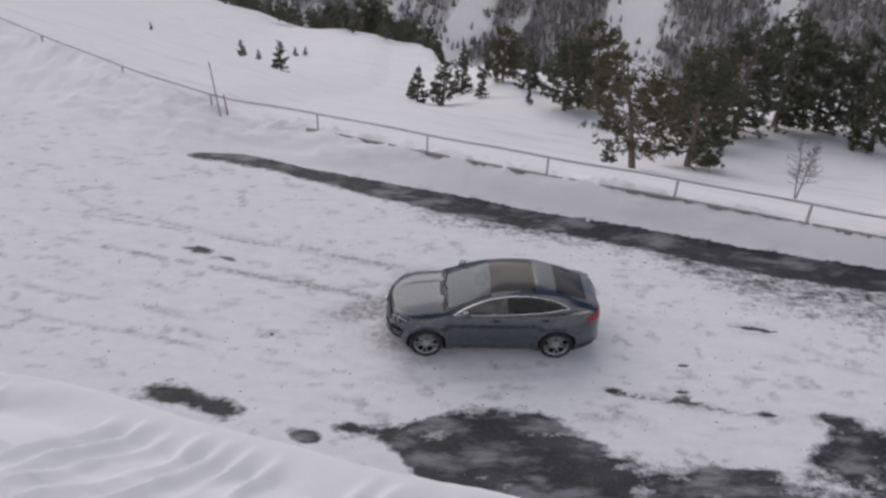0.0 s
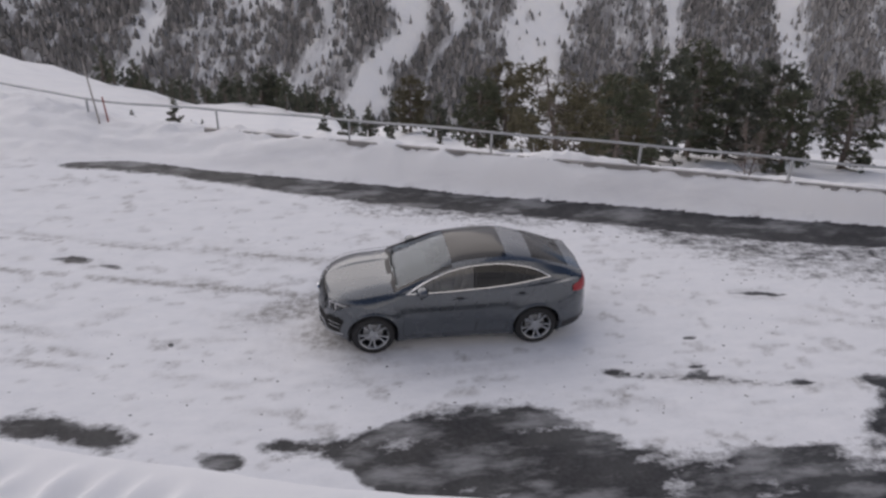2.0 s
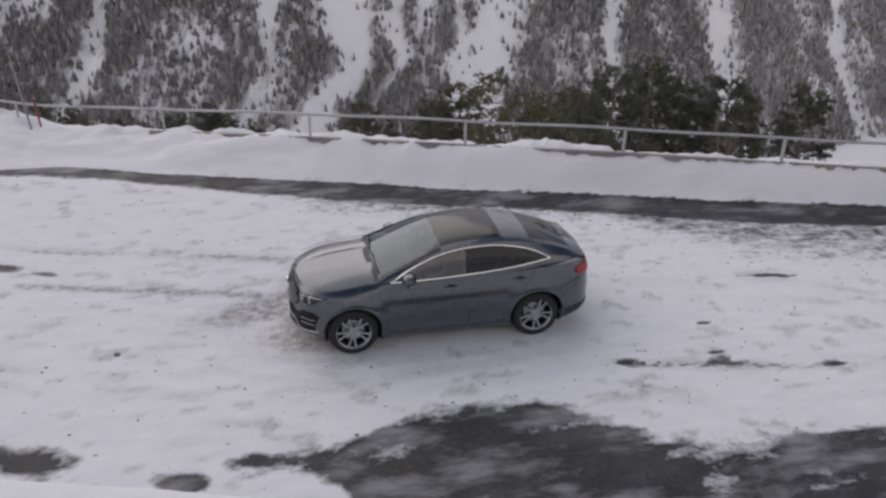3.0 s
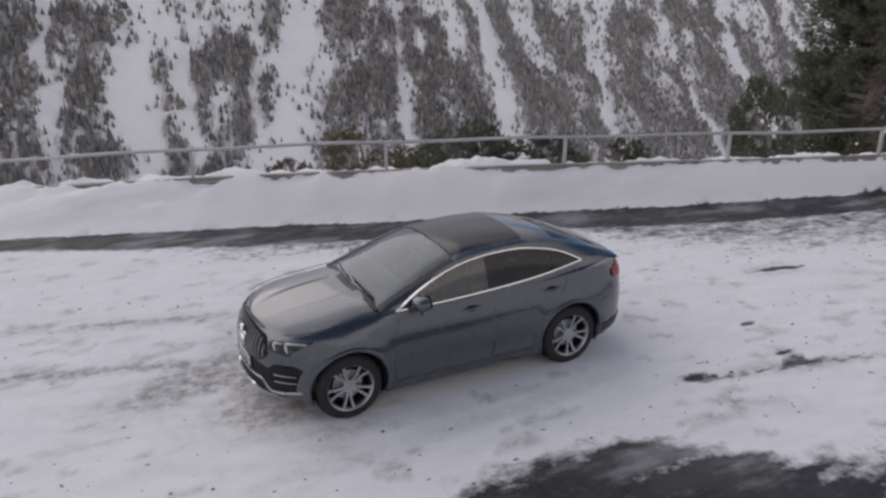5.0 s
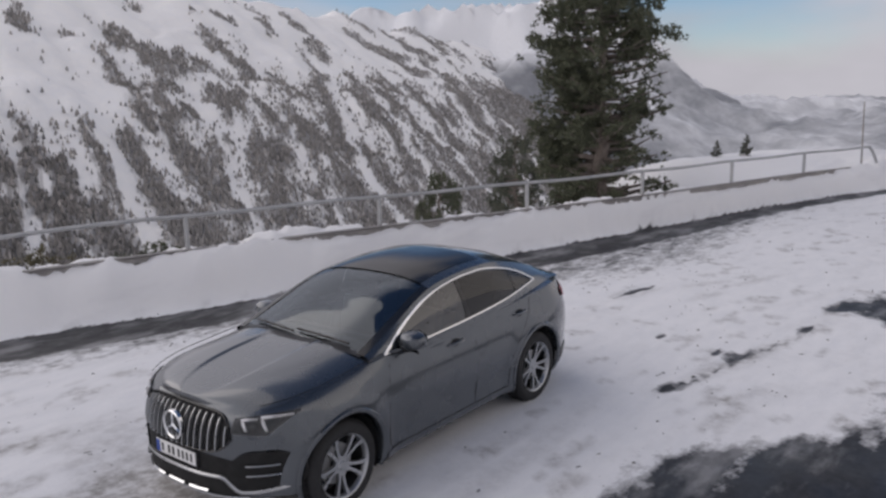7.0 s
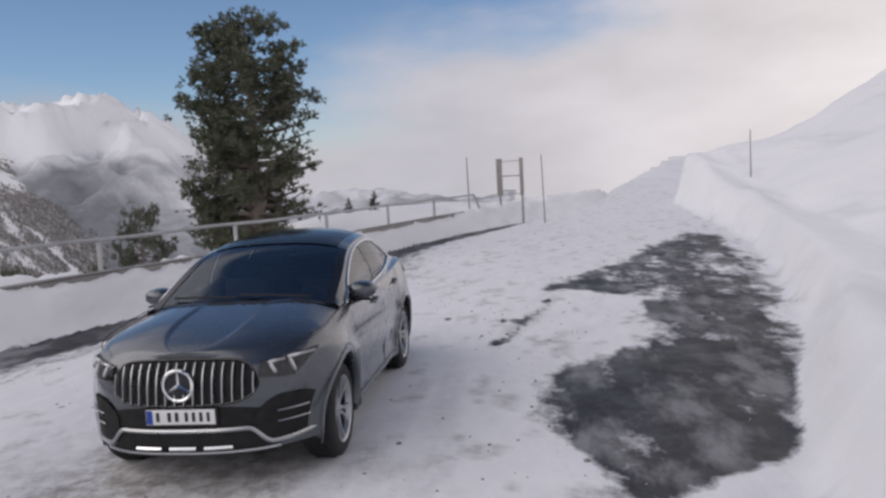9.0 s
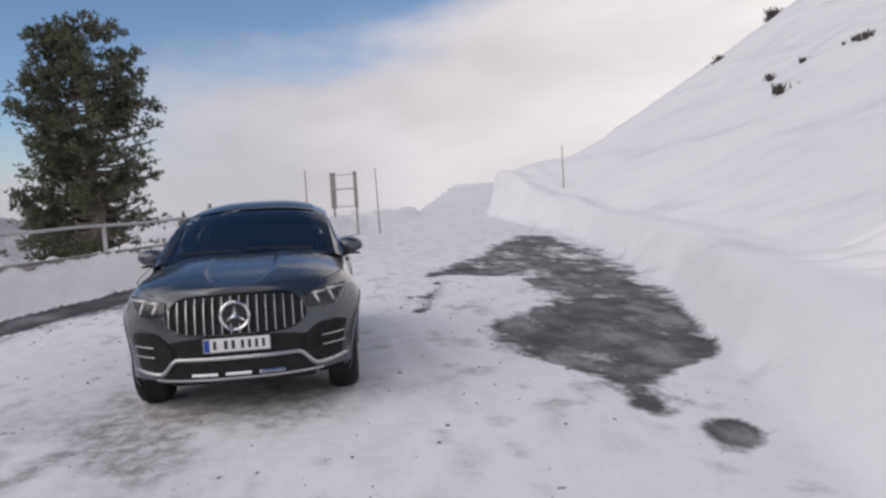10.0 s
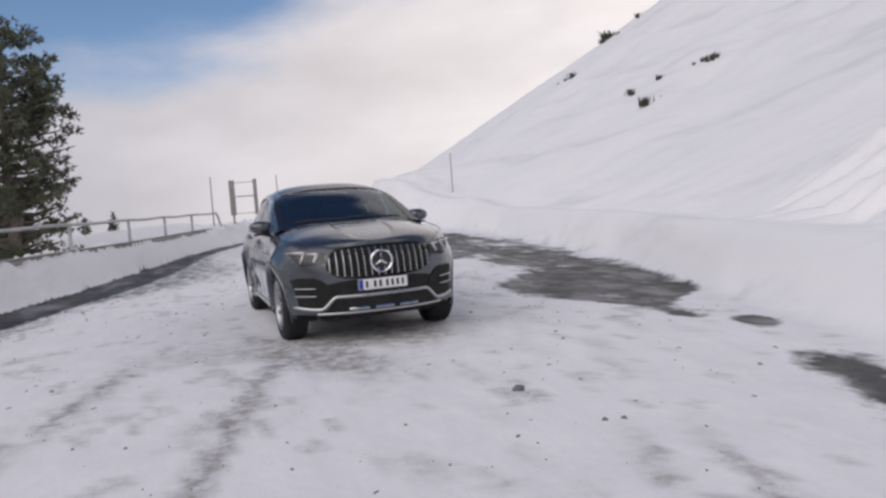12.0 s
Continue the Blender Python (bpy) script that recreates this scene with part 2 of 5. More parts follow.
def speckled(name, a, b, rough, scale, bump=0.1, metal=0.0, **more):
    """Two close tones in grain and patches, with a fine relief."""
    k = Mat(name, a, rough, metal, **more)
    co = k.coords()
    n1, n2 = k.noise(co, scale, 5), k.noise(co, scale * 0.17, 3)
    both = k.math("MULTIPLY", k.math("ADD", n1, n2), 0.5)
    k.put("Base Color", k.mix(k.span(both, 0.35, 0.65), a, b))
    k.put("Roughness", k.span(n2, 0.3, 0.7, rough * 0.85, min(rough * 1.15, 1.0)))
    if bump:
        k.bump(n1, bump, 0.3 / scale)
    return k.m


# snow with bare wet asphalt and slush where the attributes say so
g = Mat("snow_road", (0.8, 0.8, 0.8), 0.75)
co = g.coords()
streak = g.coords((0.62, 1.5, 1.0), (0, 0, radians(15)))
n_fine, n_mid, n_big = g.noise(co, 14.0, 6, 0.65), g.noise(co, 2.2, 5, 0.6), g.noise(co, 0.35, 3)
n_str = g.noise(streak, 2.6, 8, 0.68)
n_bit = g.noise(co, 34.0, 3, 0.6)
wet, used, dirt_and_dents = g.attr("wet"), g.attr("used"), g.attr("dirt_and_dents")
clean = g.mix(g.span(n_big, 0.3, 0.7), (0.855, 0.855, 0.86), (0.90, 0.893, 0.885))
# wind crust in long greyer streaks
n_crust = g.noise(g.coords((0.20, 1.3, 1.3), (0, 0, radians(-12))), 0.55, 5, 0.6)
crust = g.span(n_crust, 0.53, 0.66)
clean = g.mix(g.math("MULTIPLY", crust, 0.55), clean, (0.70, 0.70, 0.715))
n_dent = g.noise(co, 6.0, 6, 0.7)
trod = g.mix(g.span(n_str, 0.30, 0.66), (0.765, 0.772, 0.79), (0.85, 0.85, 0.86))
trod = g.mix(g.span(n_dent, 0.56, 0.74, 0.0, 0.13), trod, (0.62, 0.63, 0.66))
snow_c = g.mix(used, clean, trod)
# loose crumbs of grit in the packed snow
crumbs = g.math("MULTIPLY", g.span(n_bit, 0.62, 0.70), g.math("MULTIPLY", g.span(n_mid, 0.50, 0.62), used))
snow_c = g.mix(g.math("MULTIPLY", crumbs, 0.4), snow_c, (0.20, 0.20, 0.21))
snow_c = g.mix(g.math("MULTIPLY", dirt_and_dents, g.span(n_dent, 0.40, 0.60, 0.30, 1.0)), snow_c, (0.33, 0.318, 0.308))
ragged = g.math("ADD", wet, g.math("MULTIPLY", g.math("SUBTRACT", n_str, 0.5), 0.90))
ragged = g.math("ADD", ragged, g.math("MULTIPLY", g.math("SUBTRACT", n_dent, 0.5), 0.62))
bare = g.math("MULTIPLY", g.span(ragged, 0.32, 0.63), g.span(wet, 0.02, 0.12))
bare = g.math("MULTIPLY", bare, g.span(g.noise(streak, 1.1, 6, 0.6), 0.36, 0.50, 0.76, 1.0))
tar = g.mix(g.span(n_fine, 0.3, 0.7), (0.018, 0.018, 0.020), (0.046, 0.046, 0.050))
n_pool = g.noise(co, 0.75, 6, 0.62)
tar = g.mix(g.span(n_pool, 0.44, 0.66, 0.0, 0.55), tar, (0.086, 0.088, 0.088))
tar = g.mix(g.span(n_str, 0.57, 0.70, 0.0, 0.34), tar, (0.28, 0.28, 0.28))
g.put("Base Color", g.mix(bare, snow_c, tar))
g.put("Roughness", g.math("SUBTRACT", 0.82, g.math("MULTIPLY", bare, g.span(n_mid, 0.35, 0.65, 0.40, 0.18))))
relief = g.math("ADD", g.math("ADD", n_mid, g.math("MULTIPLY", n_dent, 0.6)), g.math("MULTIPLY", n_fine, 0.22))
relief = g.math("SUBTRACT", relief, g.math("MULTIPLY", crust, g.math("SUBTRACT", 0.8, used)))
relief = g.math("MULTIPLY", relief, g.math("SUBTRACT", 1.15, bare))
g.bump(relief, 0.22, 0.05)
g.put("Specular IOR Level", g.span(bare, 0.0, 1.0, 0.30, 0.26))
M_SNOW = g.m

g = Mat("snow_far", (0.8, 0.8, 0.8), 0.8)
co = g.coords()
rock, wood = g.attr("rock"), g.attr("wood")
n1, n2 = g.noise(co, 0.045, 6, 0.65), g.noise(co, 0.4, 5, 0.6)
base = g.mix(g.span(n1, 0.35, 0.65), (0.91, 0.91, 0.91), (0.95, 0.94, 0.92))
# litter, trunks and brush under the woods, drawn out down the slope
fall, down = g.coords((1, 1, 1), (0, 0, radians(20))), g.node("Mapping")
down.inputs["Scale"].default_value = (1.0, 0.16, 0.16)
g.link(fall, down.inputs[0])
n3 = g.noise(down.outputs[0], 0.16, 6, 0.7)
under = g.math("ADD", wood, g.math("MULTIPLY", g.math("SUBTRACT", n3, 0.5), 2.2))
under = g.math("ADD", under, g.math("MULTIPLY", g.math("SUBTRACT", n2, 0.5), 0.7))
under = g.math("MULTIPLY", under, g.span(wood, 0.04, 0.2))
base = g.mix(g.span(under, 0.18, 0.66, 0.0, 0.85), base, g.mix(g.span(n2, 0.35, 0.65), (0.16, 0.155, 0.15), (0.33, 0.315, 0.31)))
rag = g.math("ADD", rock, g.math("MULTIPLY", g.math("SUBTRACT", n1, 0.5), 1.1))
rag = g.math("ADD", rag, g.math("MULTIPLY", g.math("SUBTRACT", n2, 0.5), 0.5))
g.put("Base Color", g.mix(g.span(rag, 0.5, 0.62), base, g.mix(g.span(n2, 0.3, 0.7), (0.10, 0.095, 0.09), (0.22, 0.21, 0.20))))
g.bump(n1, 0.6, 6.0)
M_FARSNOW = g.m

g = Mat("range_snow", (0.8, 0.8, 0.8), 0.85)
co = g.coords()
wood = g.attr("wood")
n1, n2 = g.noise(co, 0.0016, 6, 0.6), g.noise(co, 0.009, 5, 0.6)
cover = g.math("ADD", wood, g.math("MULTIPLY", g.math("SUBTRACT", n1, 0.5), 1.2))
cover = g.math("ADD", cover, g.math("MULTIPLY", g.math("SUBTRACT", n2, 0.5), 0.7))
g.put("Base Color", g.mix(g.span(cover, 0.22, 0.62), (0.84, 0.85, 0.87), g.mix(g.span(n2, 0.3, 0.7), (0.15, 0.16, 0.175), (0.34, 0.35, 0.37))))
g.bump(n2, 0.5, 20.0)
M_RANGE = g.m

# metallic grey paint under clear lacquer, with road film
g = Mat("car_paint", (0.05, 0.057, 0.066), 0.30, 0.80, Coat_Weight=1.0, Coat_Roughness=0.04)
co = g.coords()
flake, film = g.noise(co, 900.0, 2), g.noise(co, 3.0, 5)
g.put("Base Color", g.mix(g.span(flake, 0.3, 0.7), (0.074, 0.083, 0.094), (0.104, 0.115, 0.128)))
g.put("Roughness", g.span(film, 0.3, 0.7, 0.24, 0.32))
M_PAINT = g.m
M_CHROME = speckled("chrome", (0.78, 0.79, 0.80), (0.70, 0.71, 0.72), 0.12, 60.0, 0.0, 1.0)
M_SILVER = speckled("silver_lacquer", (0.47, 0.48, 0.49), (0.40, 0.41, 0.42), 0.30, 40.0, 0.0, 0.9)
M_RIMDARK = speckled("dark_rim_lacquer", (0.035, 0.036, 0.038), (0.055, 0.056, 0.058), 0.4, 40.0, 0.0, 0.5)
M_BLACK = speckled("black_plastic", (0.012, 0.012, 0.013), (0.022, 0.022, 0.023), 0.45, 90.0, 0.1)
M_GLOSSBLACK = speckled("gloss_black", (0.008, 0.008, 0.009), (0.012, 0.012, 0.013), 0.12, 20.0, 0.0)
M_VOID = speckled("deep_black", (0.006, 0.006, 0.006), (0.010, 0.010, 0.010), 0.85, 60.0, 0.0)
M_WHITEBAR = speckled("lamp_white_bar", (0.80, 0.80, 0.80), (0.72, 0.72, 0.73), 0.3, 30.0, 0.0)
M_LAMPBODY = speckled("lamp_body", (0.014, 0.015, 0.017), (0.036, 0.038, 0.041), 0.25, 30.0, 0.0, 0.3)
M_RUBBER = speckled("tyre_rubber", (0.011, 0.011, 0.012), (0.024, 0.024, 0.025), 0.8, 50.0, 0.3)
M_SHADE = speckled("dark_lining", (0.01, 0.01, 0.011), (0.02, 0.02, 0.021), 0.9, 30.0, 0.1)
M_LEATHER = speckled("dark_leather", (0.014, 0.014, 0.014), (0.024, 0.023, 0.022), 0.55, 70.0, 0.2)
M_RED = speckled("red_lamp_plastic", (0.34, 0.004, 0.014), (0.26, 0.003, 0.010), 0.32, 30.0, 0.0, Coat_Weight=0.15)
M_PLATE = speckled("plate_white", (0.75, 0.75, 0.74), (0.68, 0.68, 0.67), 0.4, 20.0, 0.0)
M_BLUE = speckled("plate_blue", (0.01, 0.05, 0.36), (0.015, 0.06, 0.30), 0.4, 20.0, 0.0)
M_BEAM = speckled("stained_steel_beam", (0.36, 0.345, 0.335), (0.25, 0.238, 0.23), 0.6, 7.0, 0.2, 0.3)
M_SCRUB = speckled("dark_scrub", (0.05, 0.045, 0.038), (0.09, 0.08, 0.07), 0.9, 12.0, 0.4)
M_GALV = speckled("galvanised_steel", (0.48, 0.485, 0.49), (0.36, 0.365, 0.37), 0.5, 9.0, 0.15, 0.45)
M_POLE = speckled("weathered_wood_pole", (0.24, 0.22, 0.205), (0.36, 0.34, 0.32), 0.8, 22.0, 0.4)
M_REDPOLE = speckled("faded_red_pole", (0.30, 0.07, 0.05), (0.22, 0.06, 0.05), 0.7, 22.0, 0.3)
M_SIGN = speckled("sign_back", (0.33, 0.34, 0.35), (0.26, 0.27, 0.28), 0.5, 6.0, 0.1, 0.4)
M_BARK = speckled("pine_bark", (0.14, 0.115, 0.097), (0.25, 0.212, 0.188), 0.9, 9.0, 0.8)
M_TWIG = speckled("bare_twigs", (0.13, 0.10, 0.085), (0.22, 0.18, 0.16), 0.9, 12.0, 0.4)
M_CLOD = speckled("dirty_ice_clod", (0.10, 0.098, 0.095), (0.30, 0.30, 0.30), 0.8, 12.0, 0.6)
M_LUMP = speckled("snow_lump", (0.74, 0.75, 0.77), (0.84, 0.84, 0.85), 0.8, 9.0, 0.5)


def glass(name, tint, clear, ior=1.5, haze=0.02, coat=(1.0, 1.0, 1.0)):
    """A tinted pane: clear in part, mirror-like by its angle."""
    k = Mat(name, tint, 0.03)
    t = k.t
    out = t.nodes["Material Output"]
    gl, tr, mx, fr = k.node("BsdfGlossy", Roughness=haze), k.node("BsdfTransparent"), k.node("MixShader"), k.node("Fresnel", IOR=ior)
    gl.inputs[0].default_value = (*coat, 1)
    tr.inputs[0].default_value = (*[clear * c for c in tint], 1)
    k.link(fr.outputs[0], mx.inputs[0])
    k.link(tr.outputs[0], mx.inputs[1])
    k.link(gl.outputs[0], mx.inputs[2])
    k.link(mx.outputs[0], out.inputs[0])
    return k.m


M_SCREEN = glass("windscreen_glass", (0.85, 1.0, 1.05), 0.60, 1.85, 0.02, (0.86, 0.93, 1.0))
M_TINT = glass("tinted_glass", (0.85, 0.95, 0.95), 0.22)
M_SIDEGLASS = glass("side_glass", (0.9, 0.98, 0.96), 0.92, 1.95)
M_LENS = glass("lamp_glass", (1.0, 1.0, 1.0), 0.90, 1.5)


def leafy(name, a, b, c):
    k = Mat(name, a, 0.65, 0.0)
    info = k.node("NewGeometry")
    r = info.outputs["Random Per Island"]
    k.put("Base Color", k.mix(k.span(r, 0.0, 0.85), a, k.mix(k.span(r, 0.85, 1.0), b, c)))
    return k.m


M_NEEDLE = leafy("pine_needles", (0.082, 0.096, 0.060), (0.135, 0.145, 0.090), (0.19, 0.185, 0.13))
M_NEEDLE2 = leafy("spruce_needles", (0.080, 0.094, 0.070), (0.15, 0.160, 0.118), (0.26, 0.245, 0.19))
M_LARCH = leafy("brown_needles", (0.090, 0.082, 0.048), (0.18, 0.16, 0.092), (0.26, 0.23, 0.16))
# paler than the forest below: haze is put into these tree colours
M_HAZYFOREST = leafy("hazy_far_forest", (0.185, 0.178, 0.172), (0.33, 0.315, 0.30), (0.50, 0.47, 0.45))
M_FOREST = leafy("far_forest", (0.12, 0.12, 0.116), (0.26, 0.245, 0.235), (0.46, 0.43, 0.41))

# ---- the lie of the land ----
RAIL_Y = curve([-60, -30, -16.5, -8.7, -5.1, -1.5, 2.05, 5.6, 9.0, 12.4, 15.9, 19.3, 22.6, 30], [52, 27, 16.1, 10.95, 9.55, 7.73, 6.3, 5.2, 4.03, 2.95, 2.05, 1.15, 0.12, -2.0])
RAIL_Z = curve([-16.5, -8.7, -5.1, -1.5, 2.05, 5.6, 9.0, 12.4, 22.6], [1.10, 1.05, 1.13, 1.36, 1.44, 1.41, 1.38, 1.35, 1.28])
FOOT_FAR = curve([-60, -30, -16, -9.6, -8.0, -5.4, -3.0, -0.6, 1.7, 4.7, 7.5, 11, 14, 19.6, 24, 32, 60], [45, 20, 11.5, 8.7, 8.75, 7.95, 7.15, 6.4, 5.6, 4.75, 3.9, 2.95, 2.2, 0.6, -1.3, -4, -8])
FOOT_NEAR = curve([-60, -30, -16, -10.6, -8.7, -6.7, -4.85, -3.1, -1.5, 0.15, 2.3, 6.8, 12.9, 17.3, 26, 37, 48, 80], [28, 8.5, 0.4, -1.8, -2.3, -2.95, -3.6, -4.12, -4.5, -4.9, -5.65, -6.65, -7.6, -7.95, -8.4, -9.3, -12.6, -21.0])

SLOPE = curve([0, 40, 70, 85, 130, 400], [0, 17.1, 29.9, 35.2, 45.0, 104.0])
DROP = curve([0, 10, 30, 42, 54, 80, 120, 700], [0, 4.6, 14.2, 17.4, 20.0, 28.5, 46.0, 300.0])


def land(x, y):
    """Height of the snow, and how much it is road."""
    x, y = np.asarray(x, float), np.asarray(y, float)
    ff, fn, ry = FOOT_FAR(x), FOOT_NEAR(x), RAIL_Y(x)
    lump = fbm(x * 0.5, y * 0.5, 3) - 0.5
    small = fbm(x * 2.1, y * 2.1, 8) - 0.5
    z = 0.030 * lump + 0.008 * small
    # ploughed bank under the rail, then the fall to the valley
    w = np.maximum(ry - ff, 0.35)
    top = np.clip(RAIL_Z(x) - 0.60, 0.40, 0.85) + 0.32 * step(-7.5, -10.5, x) + 0.10 * lump
    u = (y - ff) / w
    bank = top * step(-0.02, 0.95, u + 0.12 * small) + (0.30 * (fbm(x * 0.45, (y + 0.30 * x) * 2.6, 21) - 0.5) + 0.20 * (fbm(x * 1.3, (y + 0.30 * x) * 5.0, 22, 3) - 0.5) + (0.30 * (fbm(x * 1.5, y * 1.5, 23) - 0.5) + 0.16 * (fbm(x * 4.5, y * 4.5, 24, 3) - 0.5)) * step(0.55, 0.95, u)) * step(0.05, 0.5, u) * step(3.0, 1.2, u)
    past = np.maximum(y - ry - 0.25, 0.0) * 0.95
    right = step(-3, 8, x)
    drop = (1 - right) * SLOPE(past) * (1.0 + 0.09 * step(-8, -36, x)) + right * DROP(past)
    drop = drop * (1 - 0.88 * step(17, 21.5, x) * step(46, 30, x) * step(15, 5, past))
    ridge = drop + 0.7 * (fbm(x * 0.07, y * 0.07, 31) - 0.5) * step(2, 25, past)
    ridge = ridge + 0.35 * (fbm(x * 0.3, y * 0.3, 33) - 0.5) * step(0.5, 6, past)
    over = bank - ridge
    # the break of the slope, and the valley floor
    over = over - 0.25 * np.maximum(past - 95 - 33 * (1 - right), 0)
    over = np.maximum(over, -300 + 6 * fbm(x * 0.01, y * 0.01, 5))
    hump = 0.40 * step(18.5, 22, x) * step(31, 25, x) * step(0.5, 2.0, past) * step(9, 4, past)
    over = over + hump
    k = step(-0.05, 0.1, u)
    z = over * k + z * (1 - k)
    # the cut bank and the hillside above the road
    d = (fn - y) * 0.96
    hill = 0.80 * step(-0.05, 0.62, d + 0.25 * lump) - 0.10 * step(0.7, 1.5, d) + 0.545 * np.maximum(d - 1.5, 0) + 0.33 * step(1.6, 5.0, d) + 0.0045 * np.minimum(np.maximum(d - 4, 0), 22) ** 2
    hill = hill + 0.5 * (fbm(x * 0.12 + y * 0.05, y * 0.2, 41) - 0.5) * step(1, 8, d)
    hill = hill + (0.22 * (fbm(x * 0.30 + y * 0.2, (y - 0.30 * x) * 1.1, 45, 3) - 0.5) + 0.05 * (fbm(x * 0.6, (y - 0.3 * x) * 3.0, 46, 2) - 0.5)) * step(0.2, 1.5, d)
    # wind-carved ridges slanting across the bank
    across = (0.50 * y - 0.87 * x) * 1.7 + 1.3 * fbm(x * 0.35, y * 0.35, 51, 2) + 0.7 * fbm(x * 0.9, y * 0.9, 53, 2)
    along = 0.50 * x + 0.87 * y
    saw = across - np.floor(across)
    crest = np.where(saw < 0.72, (saw / 0.72) ** 1.6, (1 - (saw - 0.72) / 0.28) ** 1.2)
    crest = crest * step(0.40, 0.62, fbm(along * 0.5, across * 0.6, 54, 2))
    hill = hill + 0.25 * crest * step(0.6, 1.6, d) * step(11, 6, d) * step(1, -2, x)
    hill = hill + (1.0 * (fbm((x + 0.4 * y) * 0.14, (y - 0.1 * x) * 0.55, 48) - 0.5) + 0.40 * (fbm((x + 0.6 * y) * 0.3, (y - 0.2 * x) * 1.4, 49, 2) - 0.5)) * step(2, 9, d)
    hill = hill + 7.0 * (fbm(x * 0.02, y * 0.02, 47) - 0.5) * step(20, 90, d)
    hill = np.where(d > 420, hill - 0.3 * (d - 420), hill)
    rise = (0.35 + 1.25 * step(20, 34, x)) * step(14.0, 18.0, x) * step(70, 45, x) * step(0.0, 0.8, d) * step(5.5, 1.5, d)
    z = np.where(d > -0.05, np.maximum(z, hill + rise), z)
    road = step(0.25, -0.1, u) * step(0.25, -0.1, d)
    return z, road


def height(x, y):
    return float(land(np.array([x]), np.array([y]))[0][0])

# ---- ground: one sheet, close-meshed where the road is ----
def spaced(near0, near1, fine, far, growth=1.13):
    xs = list(np.arange(near0, near1 + 1e-6, fine))
    s, x = fine, near1
    while x < far:
        s = min(s * growth, 90.0)
        x += s
        xs.append(x)
    s, x = fine, near0
    while x > -far:
        s = min(s * growth, 90.0)
        x -= s
        xs.insert(0, x)
    return np.array(xs)


WET_TOP = curve([-3.3, -2.1, -1.15, 0, 1.2, 2.0, 2.9, 4.4, 5.6, 6.6, 7.3, 8.2, 10, 16.3, 18.5], [-3.02, -3.15, -2.87, -2.58, -2.74, -3.45, -3.95, -4.1, -4.15, -3.4, -2.8, -2.95, -3.9, -6.15, -7.3])
WET_LOW = curve([-3.3, -2.3, -1.8, -1.4, -0.2, 1.0, 4.1, 10, 15, 18.5], [-3.34, -3.6, -4.1, -4.55, -4.8, -5.15, -5.85, -6.95, -7.4, -7.35])
STRIP_W = curve([-9.8, -8, -5.4, -3, 0, 3, 6, 9, 12, 16, 20, 27], [0.0, 0.45, 0.55, 0.85, 1.05, 0.95, 1.15, 1.2, 1.0, 0.7, 0.6, 0.2])
GREY_W = curve([-9.8, -5, -3, 0, 4, 6, 9, 12, 16, 27], [0.0, 0.5, 1.0, 1.7, 1.4, 2.3, 2.9, 2.0, 1.0, 0.3])


def blot(x, y, cx, cy, a, b, turn):
    c, s = math.cos(radians(turn)), math.sin(radians(turn))
    dx, dy = x - cx, y - cy
    rag = 1.0 + 1.1 * (fbm(x * 1.9 + y, y * 3.4, 91) - 0.5)
    r = np.hypot((dx * c + dy * s) / a, (dy * c - dx * s) / b) * rag
    return np.clip(1.10 - 0.62 * r, 0, 0.82)


def wetness(x, y):
    wob = 0.55 * (fbm(x * 0.8, y * 1.4, 61) - 0.5) + 0.5 * (fbm(x * 2.6, y * 4.5, 62) - 0.5)
    inside = np.minimum(WET_TOP(x) - y, y - WET_LOW(x)) + wob * 0.6
    big = np.clip(0.5 + inside * (1.25 + 1.3 * step(-0.6, -1.6, x)), 0, 1) * step(-3.7, -3.1, x) * step(19, 16, x)
    big = big * np.clip(0.92 + 1.15 * (fbm(x * 0.7, y * 1.8, 66) - 0.46) + 0.4 * (fbm(x * 1.6 + y, y * 7.0, 67) - 0.5) - 0.24 * step(3, 8, x), 0.15, 1.15)
    e = FOOT_FAR(x) - y + 0.25 * wob
    strip = step(-0.05, 0.10, e) * np.clip(0.75 + (STRIP_W(x) - e) * 1.8, 0, 1.15) * step(-9.9, -8.6, x) * step(28, 20, x)
    grey = step(-0.05, 0.15, e) * np.clip(0.48 * (1.75 - e / np.maximum(GREY_W(x), 0.05)), 0, 0.48) * step(-9.9, -8.0, x) * step(26, 16, x)
    w = np.maximum(np.maximum(big, strip), grey)
    for row in ((-6.75, -2.30, 0.70, 0.30, -12), (-5.78, -2.70, 0.50, 0.22, -22), (-6.35, -2.42, 0.4, 0.25, -30), (-3.82, -3.42, 0.36, 0.17, -15),
                (2.63, -1.93, 0.20, 0.07, -4), (4.2, -1.97, 0.20, 0.06, -12), (5.8, -2.6, 0.24, 0.09, -10), (7.3, -2.75, 0.5, 0.2, -20), (-7.5, 3.14, 0.32, 0.13, -12), (-6.62, 2.72, 0.22, 0.07, -20),
                (4.43, -1.1, 0.12, 0.05, 0), (6.6, 0.25, 0.55, 0.05, -10)):
        w = np.maximum(w, blot(x, y, *row))
    # a string of torn scraps of bare road behind the car
    mid = np.exp(-(((y + 1.93 + 0.19 * (x - 2.6)) / 0.24) ** 2)) * step(2.2, 2.6, x) * step(6.6, 5.6, x)
    scraps = mid * step(0.50, 0.66, fbm(x * 1.7, y * 6.0 + 1.2 * x, 93))
    return np.maximum(w, 0.62 * scraps)


